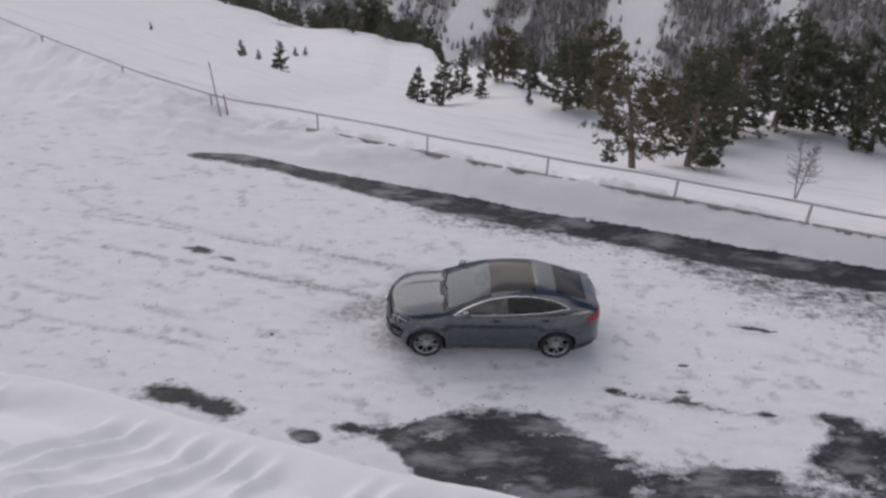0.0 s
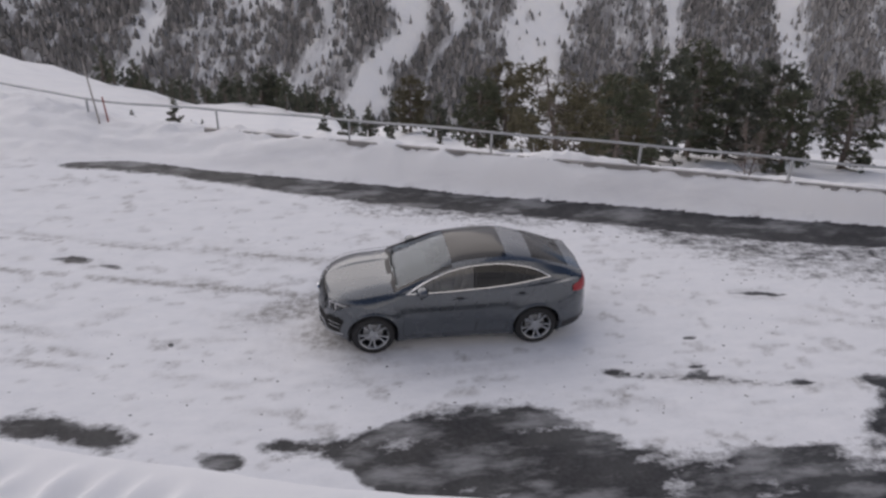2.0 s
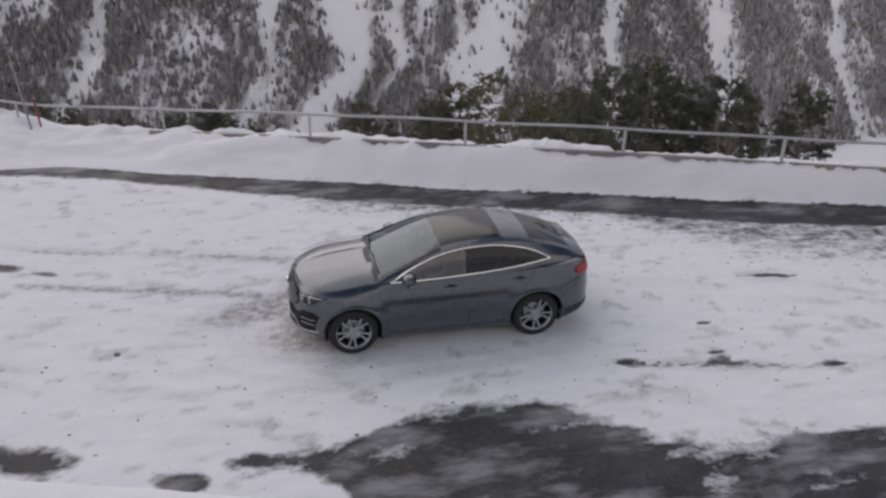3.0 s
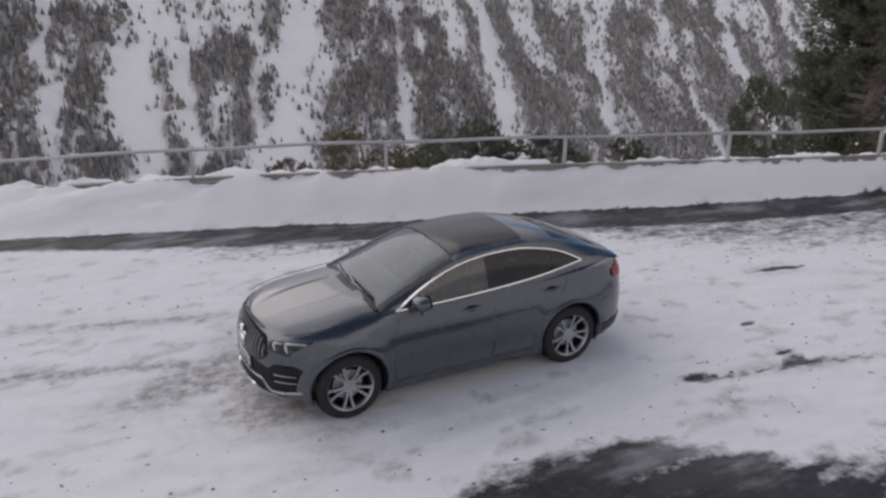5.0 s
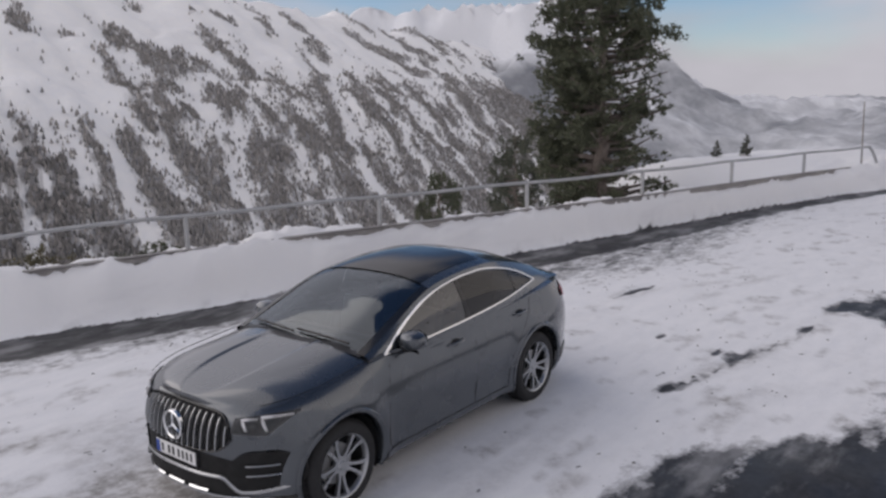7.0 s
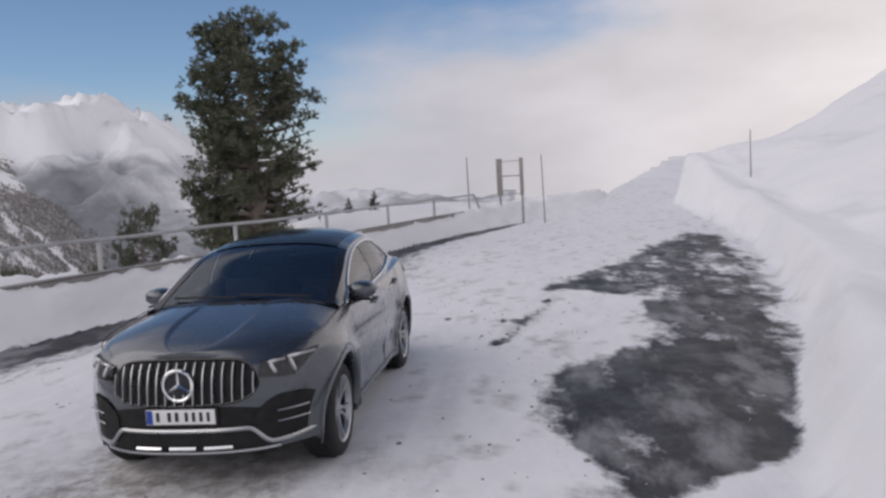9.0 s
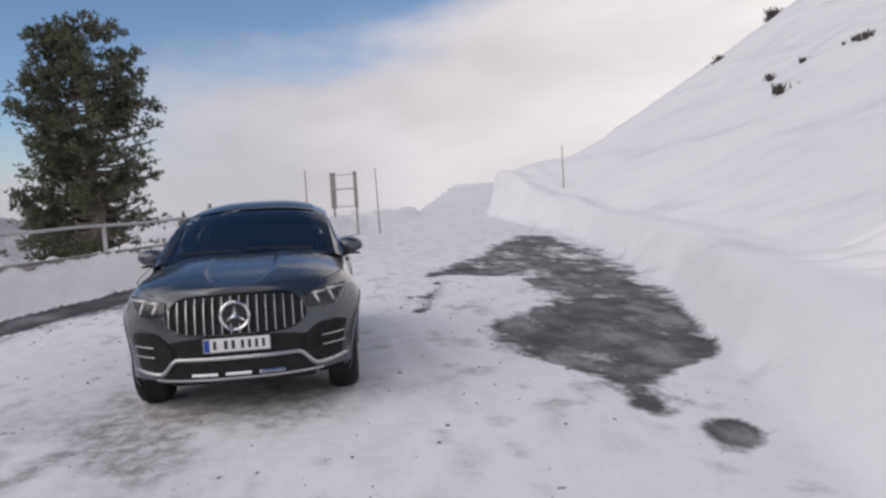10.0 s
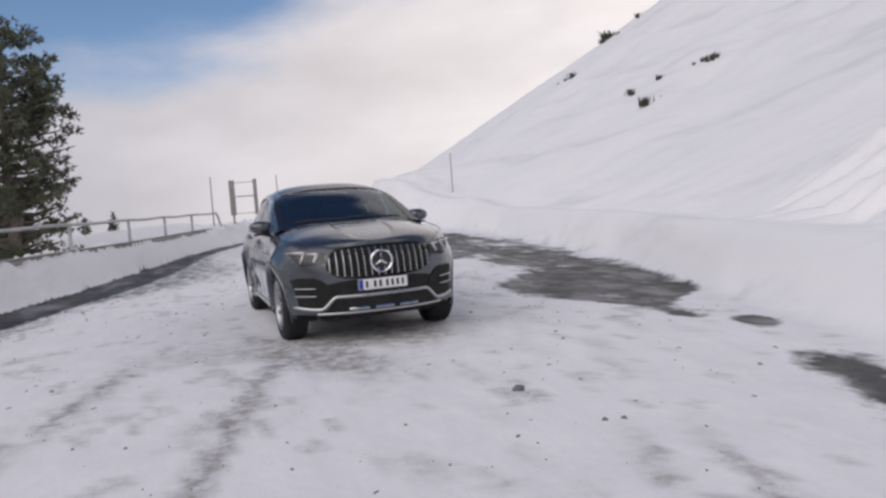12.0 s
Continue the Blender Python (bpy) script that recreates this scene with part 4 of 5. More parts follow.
fir_a = tree("fir_tree", 41, 6.0, 1.45, 60, 1800, 6, 0.235, SPRUCE, M_NEEDLE2, "narrow dark green spruce on the snow slope")
fir_a.matrix_basis = stand(-2.2, 52.1, 0.0, 0.62)
fir_b = tree("fir_tree", 43, 6.0, 1.8, 56, 1800, 6, 0.255, SPRUCE, M_NEEDLE2, "bushy dark spruce dusted brown on the snow slope")
fir_b.matrix_basis = stand(0.1, 53.9, 0.7, 0.76)
r = np.random.default_rng(5)
for k, (x, y, h) in enumerate(((-32.2, 74.5, 1.6), (-25.2, 86.3, 3.0), (-24.8, 94.5, 3.0), (-14.8, 56.6, 4.0), (-23.3, 116.7, 3.2), (3.8, 57.2, 3.1), (12.2, 117.1, 9.0), (19.8, 121.8, 11.5),
                               (7.9, 54.2, 2.6), (10.1, 31.1, 2.3), (33.3, 99.9, 4.6), (-21.9, 118.8, 2.2), (4.2, 102.7, 6.6), (11.8, 104.8, 8.5), (18.2, 62.5, 6.4), (8.6, 60.5, 6.0), (-2.9, 62.0, 4.0), (2.2, 63.5, 5.2), (5.2, 72.0, 6.5), (13.4, 47.0, 2.2))):
    copy_thing((fir_a, fir_b)[k % 2], stand(x, y, r.uniform(0, 6), h / 6.0))
far_fir = tree("fir_tree", 61, 6.0, 1.5, 34, 520, 5, 0.42, SPRUCE, M_NEEDLE2, "narrow dark spruce in the wood at the slope's edge", clumps=6)
far_fir.matrix_basis = stand(-8.0, 176.0, 0.0, 1.1)
far_bushy = tree("fir_tree", 67, 6.0, 1.8, 34, 520, 5, 0.46, SPRUCE, M_NEEDLE2, "bushy dark spruce in the wood at the slope's edge", clumps=6)
far_bushy.matrix_basis = stand(14.0, 168.0, 0.7, 1.2)
far_pine = tree("pine_tree", 71, 8.3, 2.3, 34, 700, 5, 0.46, PINE, M_NEEDLE, "rounded dark pine in the wood at the slope's edge", clumps=6)
far_pine.matrix_basis = stand(31.0, 172.0, 1.0, 0.9)
# the wood along the edge where the slope breaks off
for k in range(150):
    u = r.random()
    x = -62 + 150 * u + r.normal() * 3
    y = float(RAIL_Y(np.clip(x, -60, 30))) + (146 - 80 * max(u - 0.35, 0)) + abs(r.normal()) * 38
    if x < -25 and r.random() < 0.55:
        continue
    copy_thing((far_fir, far_bushy, far_pine)[k % 3], stand(x, y, r.uniform(0, 6), r.uniform(0.95, 1.75) / (1.35 if k % 3 == 2 else 1.0)))
# the belt of spruces where the open slope ends
for k in range(40):
    u = (k + r.random()) / 40
    x = -50 + 52 * u + r.normal() * 1.5
    y = float(RAIL_Y(x)) + 134 + r.uniform(-3, 24)
    copy_thing((far_fir, far_bushy, far_pine)[k % 3], stand(x, y, r.uniform(0, 6), r.uniform(0.65, 1.05) / (1.35 if k % 3 == 2 else 1.0)))
# two dwarf firs on the hump past the rail's end
for x, y, h in ((22.4, 3.85, 1.05), (22.2, 4.8, 0.85)):
    copy_thing(fir_b, stand(x, y, r.uniform(0, 6), h / 6.0))


def twig_shrub(x, y, h):
    rr = np.random.default_rng(3)
    bm = bmesh.new()
    for s in range(3):
        a0, top = rr.uniform(0, 6.28), h * rr.uniform(0.8, 1.0)
        ax, ay = 0.16 * h * math.cos(a0), 0.16 * h * math.sin(a0)
        tube(bm, [(0, 0, -0.2), (ax * 0.5, ay * 0.5, top * 0.5), (ax, ay, top)], [0.03, 0.022, 0.008], 5)
        for k in range(34):
            f = rr.uniform(0.22, 0.97)
            a, length = rr.uniform(0, 6.28), h * 0.26 * (1.1 - f) * rr.uniform(0.6, 1.2)
            p = Vector((ax * f, ay * f, top * f))
            q = p + Vector((math.cos(a), math.sin(a), rr.uniform(0.1, 0.7))) * length
            tube(bm, [p, p.lerp(q, 0.5) + Vector((0, 0, -0.03 * h * rr.random())), q], [0.012, 0.009, 0.005], 3)
            for m in range(3):
                c = p.lerp(q, rr.uniform(0.35, 1.0))
                tube(bm, [c, c + Vector((math.cos(a + rr.normal()), math.sin(a + rr.normal()), rr.uniform(-0.2, 0.8))) * length * 0.4], [0.008, 0.004], 3)
    ob = part("bare_shrub", bm, M_TWIG)
    ob.matrix_basis = stand(x, y)
    return tagged(ob, "leafless brown larch sapling in the snow beyond the rail", "shrub")


twig_shrub(13.4, 13.3, 2.9)


def scrub(name, seed, count):
    """A tuft of dark stalks sticking out of the snow."""
    rr = np.random.default_rng(seed)
    bm = bmesh.new()
    for k in range(count):
        a, t = rr.uniform(0, 6.28), rr.uniform(0.1, 0.75)
        p = Vector((rr.normal() * 0.22, rr.normal() * 0.16, -0.05))
        q = p + Vector((math.cos(a) * t, math.sin(a) * t, 1.0)).normalized() * rr.uniform(0.3, 0.75)
        tube(bm, [p, p.lerp(q, 0.5) + Vector((0.03, 0, 0.02)), q], [0.045, 0.04, 0.012], 4)
    return part(name, bm, M_SCRUB)


bush = tagged(scrub("hill_bush", 9, 46), "small dark bush poking out of the snowy hillside", "bush", "bushes on the hillside")
bush.matrix_basis = stand(16.3, -15.4, 0.0, 0.55)
for x, y, s in ((20.1, -17.2, 0.75), (19.6, -17.0, 0.5), (18.5, -17.6, 0.6), (15.9, -17.9, 0.6), (15.4, -17.9, 0.9), (16.4, -17.8, 0.45), (15.5, -16.6, 0.22), (15.9, -15.9, 0.25),
                (42.1, -25.3, 0.6), (39.4, -24.5, 0.6), (36.4, -23.4, 1.1), (63.8, -41.9, 1.7), (61.8, -41.3, 2.3), (58.0, -40.2, 1.0), (55.0, -39.3, 0.7), (51.6, -38.2, 1.1),
                (47.0, -13.9, 0.8), (52.0, -14.4, 0.45), (56.0, -14.9, 0.55)):
    copy_thing(bush, stand(x, y, x * 1.7, s))


# ---- clods and lumps on the road ----
def clod(name, seed, mat):
    rr = np.random.default_rng(seed)
    bm = bmesh.new()
    bmesh.ops.create_icosphere(bm, subdivisions=2, radius=1.0)
    for v in bm.verts:
        k = 0.75 + 0.5 * noise.noise(v.co * 1.7 + Vector((seed, 0, 0)))
        v.co = Vector((v.co.x * k, v.co.y * k * 0.8, v.co.z * k * 0.45 + 0.12))
    return part(name, bm, mat)


lump = tagged(clod("ice_clod", 3, M_CLOD), "small dark lump of dirty ice on the packed snow", "ice clod", "clods on the road")
lump.matrix_basis = stand(-5.05, -0.31, 0.3, 0.075, 0.0)
for x, y, s in ((-3.05, -2.3, 0.05), (-4.2, 1.3, 0.03), (0.9, -1.9, 0.05), (4.45, -1.1, 0.06), (-6.2, 0.9, 0.03), (-7.2, 1.9, 0.035), (-2.4, -3.7, 0.06), (-3.8, -3.2, 0.05),
                (-7.6, -0.7, 0.03), (-8.2, 1.6, 0.025), (-6.9, -1.4, 0.04), (-5.8, -1.9, 0.035), (-12.2, 5.1, 0.08), (-11.9, 5.3, 0.06), (-9.9, 4.5, 0.05), (7.4, -0.4, 0.06), (8.2, 0.3, 0.05), (9.5, -0.9, 0.05), (6.0, -0.9, 0.04)):
    copy_thing(lump, stand(x, y, x * 2.1, s, 0.0))
snowball = tagged(clod("snow_lump", 8, M_LUMP), "loose lump of snow fallen from the ploughed bank", "snow lump", "snow lumps below the banks")
snowball.matrix_basis = stand(3.2, 5.1, 0.3, 0.09, 0.0)
for k in range(70):
    x = r.uniform(-9, 16)
    far = r.random() < 0.6
    y = float(FOOT_FAR(x)) + abs(r.normal()) * 0.5 if far else float(FOOT_NEAR(x)) + r.normal() * 0.5 - 0.2
    copy_thing(snowball, stand(x, y, r.uniform(0, 6), r.uniform(0.03, 0.10), 0.0))


# grit and crumbs of ice strewn over the packed snow
r = np.random.default_rng(17)
n = 7000
x, y = r.uniform(-16, 22, n), r.uniform(-8, 11, n)
road = land(x, y)[1] * (wetness(x, y) < 0.5)
spot = step(0.45, 0.70, fbm(x * 0.5, y * 1.2, 71)) + 0.08
keep = (r.random(n) < road * spot) & ~((np.abs(x) < 2.3) & (np.abs(y) < 0.9))
x, y = x[keep], y[keep]
z, n = land(x, y)[0], len(x)
size = 0.005 + 0.026 * r.random(n) ** 4
ang = r.uniform(0, 6.28, n)
corners = []
for k in range(5):
    a = ang + 2 * math.pi * k / 5
    q = size * r.uniform(0.7, 1.5, n)
    corners.append(np.stack([x + q * 1.3 * np.cos(a), y + q * np.sin(a), z - 0.006], -1))
corners.append(np.stack([x, y, z + size * 0.7], -1))
v = np.stack(corners, 1).reshape(-1, 3)
chips = 330
cx, cy = r.uniform(-9.5, 9, chips), r.uniform(-3.2, 3.4, chips)
ok = (land(cx, cy)[1] > 0.9) & (wetness(cx, cy) < 0.3) & ~((np.abs(cx) < 2.4) & (np.abs(cy) < 1.0))
cx, cy = cx[ok], cy[ok]
cz, turn = land(cx, cy)[0], r.normal(size=len(cx)) * 0.5 - 0.25
long = 0.02 + 0.055 * r.random(len(cx)) ** 2
fan = []
for k in range(5):
    a = 2 * math.pi * k / 5
    u, w = long * r.uniform(0.7, 1.3, len(cx)) * math.cos(a), 0.45 * long * r.uniform(0.6, 1.4, len(cx)) * math.sin(a)
    fan.append(np.stack([cx + u * np.cos(turn) - w * np.sin(turn), cy + u * np.sin(turn) + w * np.cos(turn), cz - 0.006], -1))
fan.append(np.stack([cx, cy, cz + 0.007], -1))
v = np.concatenate([v, np.stack(fan, 1).reshape(-1, 3)])
n = n + len(cx)
b = np.arange(n)[:, None] * 6
f = np.concatenate([np.concatenate([b + k, b + (k + 1) % 5, b + 5], 1) for k in range(5)])
tagged(mesh_ob("grit", v, f.tolist(), M_CLOD, smooth=False), "dark grit and ice crumbs strewn on the packed snow", "grit", kind="stuff")


# ---- the car: nose towards -x, its left side towards -y ----
car = tagged(new("car"), "grey metallic coupe suv parked on packed snow", "car")
RA, AXLE, TRACK = 0.385, 1.4675, 0.83
W_BODY, NOSE, TAIL = 0.985, -2.375, 2.50
BEND, PX, PY = -1.50, 2.2, 2.6
SY = curve([0.20, 0.28, 0.40, 0.60, 0.80, 0.95, 1.06, 1.15, 1.25], [0.915, 0.955, 0.972, 0.985, 1.0, 0.984, 0.950, 0.916, 0.88])
FSH = curve([0.20, 0.27, 0.38, 0.60, 0.76, 0.90, 0.97, 1.03, 1.15], [0.15, 0.05, 0.0, 0.0, 0.012, 0.045, 0.085, 0.15, 0.32])
RSH = curve([0.20, 0.35, 0.55, 0.72, 0.92, 1.08, 1.20, 1.3], [-0.20, -0.05, 0.0, 0.0, -0.02, -0.05, -0.10, -0.2])
SHOULDER = curve([-2.45, -2.2, -1.5, -0.9, 0, 1, 1.8, 2.2, 2.46], [1.0, 1.030, 1.096, 1.142, 1.138, 1.165, 1.21, 1.225, 1.215])
CROWN = curve([-2.45, -2.2, -1.6, -0.9], [0.02, 0.054, 0.094, 0.104])


def plan_y(x):
    x = np.asarray(x, float)
    tf, tr = np.clip((BEND - x) / (BEND - NOSE), 0, 1), np.clip((x - 1.5) / (TAIL - 1.5), 0, 1)
    return W_BODY * (1 - tf**PX) ** (1 / PY) * (1 - tr**3.6) ** (1 / 3.6)


def skin(x0, y0, z, side):
    """A plan point carried to the height z on the body's side."""
    tf, tr = np.clip((BEND - x0) / (BEND - NOSE), 0, 1), np.clip((x0 - 1.5) / (TAIL - 1.5), 0, 1)
    x = x0 + float(FSH(z)) * tf**2 + float(RSH(z)) * tr**2
    y = y0 * float(SY(z))
    for wx in (-AXLE, AXLE):
        rr = math.hypot(x - wx, z - RA)
        y += (0.042 if wx < 0 else 0.028) * math.exp(-(((rr - 0.50) / 0.085) ** 2)) * float(step(0.60, 0.85, abs(y0)))
    y -= 0.022 * math.exp(-(((z - 0.47) / 0.10) ** 2)) * float(step(1.1, 0.8, abs(x)))
    # the wing rolls over into the bonnet
    q = np.clip((z - float(SHOULDER(x0)) + 0.12) / 0.12, 0, 1)
    y *= 1 - 0.060 * float(q) ** 2 * float(step(-0.8, -1.25, x0))
    return (x, side * y, z)


def front(y, z, off=0.0):
    """A point on the nose at y, z; off brings it forward."""
    a = min(abs(y) / (W_BODY * float(SY(z))), 0.999)
    t = (1 - a**PY) ** (1 / PX)
    d = 0.004
    b = min((abs(y) + d) / (W_BODY * float(SY(z))), 0.9995)
    t2 = (1 - b**PY) ** (1 / PX)
    fx = lambda tt: BEND - tt * (BEND - NOSE) + float(FSH(z)) * tt**2
    slope = (fx(t2) - fx(t)) / d
    n = math.hypot(1, slope)
    return (fx(t) - off / n, y + math.copysign(off * slope / n, y) if y else y, z)


def flank(x, z, off=0.0, side=-1):
    p = skin(x, float(plan_y(x)), z, 1)
    return (p[0], side * (p[1] + off), z)


# plan outline from nose to tail
qf = np.linspace(0, math.pi / 2, 22)
outline = [(BEND - math.cos(a) ** (2 / PX) * (BEND - NOSE), W_BODY * math.sin(a) ** (2 / PY)) for a in qf]
outline += [(x, W_BODY) for x in np.linspace(BEND, 1.5, 46)[1:-1]]
outline += [(1.5 + math.sin(a) ** (2 / 3.6) * (TAIL - 1.5), W_BODY * max(math.cos(a), 0) ** (2 / 3.6)) for a in qf]
BOTTOM = curve([-2.45, -2.0, -0.95, 1.0, 2.0, 2.46], [0.315, 0.33, 0.26, 0.26, 0.30, 0.34])
LEVELS = [0, 0.03, 0.08, 0.16, 0.25, 0.34, 0.43, 0.52, 0.61, 0.70, 0.78, 0.85, 0.91, 0.955, 0.985, 1.0]


def wall_rows(side):
    rows = []
    for x0, y0 in outline:
        lo, hi = float(BOTTOM(x0)), float(SHOULDER(x0))
        rows.append([skin(x0, y0, lo + (hi - lo) * f, side) for f in LEVELS])
    return rows


def hood_z(x, v, edge):
    """Height of bonnet or deck at a share v of the half-width."""
    a = abs(v)
    c = float(CROWN(x)) if x < -0.5 else 0.03
    if x < -0.5:
        ridge_a = float(step(0.315, 0.355, a)) * max(0.0, min(1.0, (0.80 - a) / 0.44))
        bulge = 0.015 * ridge_a * float(step(-2.30, -1.70, x) * step(-0.98, -1.40, x))
    else:
        bulge = 0.0
    return edge + c * (1 - a ** (4.5 if x < -0.5 else 2.2)) + bulge


def lid_rows(keep):
    rows, vs = [], np.concatenate([np.linspace(-1, -0.7, 6), np.linspace(-0.66, 0.66, 67), np.linspace(0.7, 1, 6)])
    for x0, y0 in outline:
        e = skin(x0, y0, float(SHOULDER(x0)), 1)
        if keep(e[0]):
            rows.append([(e[0], e[1] * v, hood_z(e[0], v, e[2])) for v in vs])
    return rows


def cut(ob, pieces):
    """Takes the given bmesh shapes out of ob's mesh, for good."""
    for bm in pieces:
        me2 = bpy.data.meshes.new("cutter")
        bmesh.ops.recalc_face_normals(bm, faces=bm.faces)
        bm.to_mesh(me2)
        bm.free()
        tool = new("cutter", me2)
        mod = ob.modifiers.new("cut", "BOOLEAN")
        mod.object, mod.operation, mod.solver = tool, "DIFFERENCE", "EXACT"
        bpy.context.view_layer.update()
        fresh = bpy.data.meshes.new_from_object(ob.evaluated_get(bpy.context.evaluated_depsgraph_get()))
        ob.modifiers.clear()
        ob.data = fresh
        bpy.data.objects.remove(tool)
    ob.data.polygons.foreach_set("use_smooth", [True] * len(ob.data.polygons))
    ob.data.set_sharp_from_angle(angle=radians(35))


# one closed lower body, then the wheel houses taken out of it
bm = bmesh.new()
left, right_side = wall_rows(-1), wall_rows(1)
grid(bm, left)
grid(bm, right_side)
grid(bm, [[l[0], (l[0][0], 0, l[0][2]), q[0]] for l, q in zip(left, right_side)])
grid(bm, lid_rows(lambda x: True))
bmesh.ops.remove_doubles(bm, verts=bm.verts, dist=0.0012)
body = part("body", bm, M_PAINT, car, "grey metallic lower body with bonnet", sharp=35)
holes = []
for wx in (-AXLE, AXLE):
    for side in (-1, 1):
        hole = bmesh.new()
        rows = []
        for k in range(48):
            a = 2 * math.pi * k / 48
            rows.append([(wx + 0.435 * math.cos(a), side * yy, RA + 0.02 + 0.435 * math.sin(a)) for yy in (0.60, 1.3)])
        rows.append(rows[0])
        vs = grid(hole, rows)
        bmesh.ops.remove_doubles(hole, verts=hole.verts, dist=1e-5)
        bmesh.ops.holes_fill(hole, edges=[e for e in hole.edges if e.is_boundary])
        holes.append(hole)
cabin = bmesh.new()
box(cabin, (-0.86, -0.80, 0.72), (1.72, 0.80, 1.6), 0.05)
holes.append(cabin)
cut(body, holes)

# ---- cabin ----
ZC = curve([-1.06, -0.60, -0.20, 0.08, 0.45, 0.8, 1.1, 1.5, 1.9, 2.15, 2.33], [1.222, 1.428, 1.600, 1.670, 1.712, 1.718, 1.692, 1.602, 1.455, 1.345, 1.27])
YR = curve([-1.06, -0.5, 0, 0.5, 1.0, 1.5, 2.0, 2.33], [0.83, 0.785, 0.725, 0.705, 0.685, 0.635, 0.59, 0.57])
DR = curve([-1.06, -0.6, -0.1, 0.5, 1, 1.5, 2.0, 2.33], [0.035, 0.06, 0.085, 0.10, 0.10, 0.09, 0.05, 0.02])
YB = curve([-1.06, -0.6, 0, 1, 1.6, 2.0, 2.33], [0.865, 0.892, 0.905, 0.890, 0.825, 0.775, 0.71])
LO = curve([-0.88, 0, 1, 1.70], [1.158, 1.178, 1.235, 1.295])
HI = curve([-0.88, -0.58, -0.18, 0.28, 0.7, 1.1, 1.45, 1.70], [1.160, 1.325, 1.482, 1.565, 1.580, 1.528, 1.425, 1.300])


def side_point(x, z, side, off=0.0):
    zb, zr = float(SHOULDER(x)) - 0.01, float(ZC(x) - DR(x))
    w = (z - zb) / max(zr - zb, 0.02)
    y = float(YB(x)) + (float(YR(x)) - float(YB(x))) * w + 0.035 * math.sin(math.pi * min(max(w, 0), 1))
    return (x, side * (y + off), z)


def top_point(x, v, off=0.0):
    a = abs(v)
    drop = float(DR(x))
    z = float(ZC(x)) - drop * a**3.0
    bow = 0.07 * (1 - a * a) * float(step(-0.05, -1.06, x))
    return (x - bow, float(YR(x)) * v, z + off)


def rail_z(x):
    return float(ZC(x) - DR(x))


for side in (-1, 1):
    # painted frame round the side windows: below, above, and behind
    bm = bmesh.new()
    xs = np.linspace(-1.06, 2.33, 72)
    rows_low, rows_up = [], []
    for x in xs:
        zb, zr = float(SHOULDER(x)) - 0.012, rail_z(x)
        inside = -0.88 < x < 1.70
        lo = min(max(float(LO(x)), zb), zr) if inside else (zb + zr) / 2
        hi = min(max(float(HI(x)), lo), zr) if inside else (zb + zr) / 2
        rows_low.append([side_point(x, zb + (lo - zb) * f, side) for f in (0, 0.5, 1)])
        rows_up.append([side_point(x, hi + (zr - hi) * f, side) for f in (0, 0.33, 0.66, 1)])
    grid(bm, rows_low)
    grid(bm, rows_up)
    part("window_frame", bm, M_PAINT, car, "grey painted roof side and pillars")
    for a, b, name, mat in ((-0.87, 0.31, "front_side_window", M_SIDEGLASS), (0.37, 1.25, "rear_side_window", M_TINT), (1.28, 1.695, "quarter_window", M_TINT)):
        bm = bmesh.new()
        rows = []
        for x in np.linspace(a, b, 26):
            lo, hi = float(LO(x)), max(float(HI(x)), float(LO(x)) + 0.002)
            rows.append([side_point(x, lo + (hi - lo) * f, side, -0.008) for f in np.linspace(0, 1, 9)])
        grid(bm, rows)
        part(name, bm, mat, car, "dark tinted side window")
    for a, b in ((0.31, 0.37), (1.25, 1.28)):
        bm = bmesh.new()
        grid(bm, [[side_point(x, float(LO(x)) + (float(HI(x)) - float(LO(x))) * f, side, -0.004) for f in np.linspace(0, 1, 9)] for x in (a, b)])
        part("pillar_trim", bm, M_GLOSSBLACK, car, "gloss black pillar trim")
    bm = bmesh.new()
    xs = np.linspace(-0.88, 1.70, 60)
    loop = [side_point(x, float(HI(x)), side, 0.004) for x in xs] + [side_point(x, float(LO(x)), side, 0.004) for x in xs[::-1]]
    tube(bm, loop, 0.014, 6, closed=True)
    part("window_trim", bm, M_CHROME, car, "bright chrome strip round the side windows")

bm = bmesh.new()
us = np.linspace(-1, 1, 31)
xs_roof = [x for x in np.linspace(-0.06, 1.40, 36)]
grid(bm, [[top_point(x, v) for v in us] for x in xs_roof])
grid(bm, [[top_point(x, v) for v in np.linspace(0.86, 1, 4)] for x in np.linspace(1.40, 2.33, 24)])
grid(bm, [[top_point(x, -v) for v in np.linspace(0.86, 1, 4)] for x in np.linspace(1.40, 2.33, 24)])
grid(bm, [[top_point(x, v) for v in us] for x in np.linspace(2.10, 2.33, 8)])
part("roof", bm, M_PAINT, car, "grey metallic roof and tailgate top")
for side in (-1, 1):
    bm = bmesh.new()
    grid(bm, [[top_point(x, side * v) for v in np.linspace(0.90, 1, 4)] for x in np.linspace(-1.06, -0.06, 20)])
    part("front_pillar", bm, M_GLOSSBLACK, car, "black front pillar")
bm = bmesh.new()
grid(bm, [[top_point(x, v * 0.90, -0.006) for v in np.linspace(-1, 1, 25)] for x in np.linspace(-1.06, -0.06, 24)])
part("windscreen", bm, M_SCREEN, car, "clear raked windscreen mirroring the sky")
bm = bmesh.new()
grid(bm, [[top_point(x, v * 0.86, 0.005) for v in np.linspace(-1, 1, 25)] for x in np.linspace(-0.058, 0.92, 24)])
part("glass_roof", bm, M_GLOSSBLACK, car, "black panoramic glass roof panel")
bm = bmesh.new()
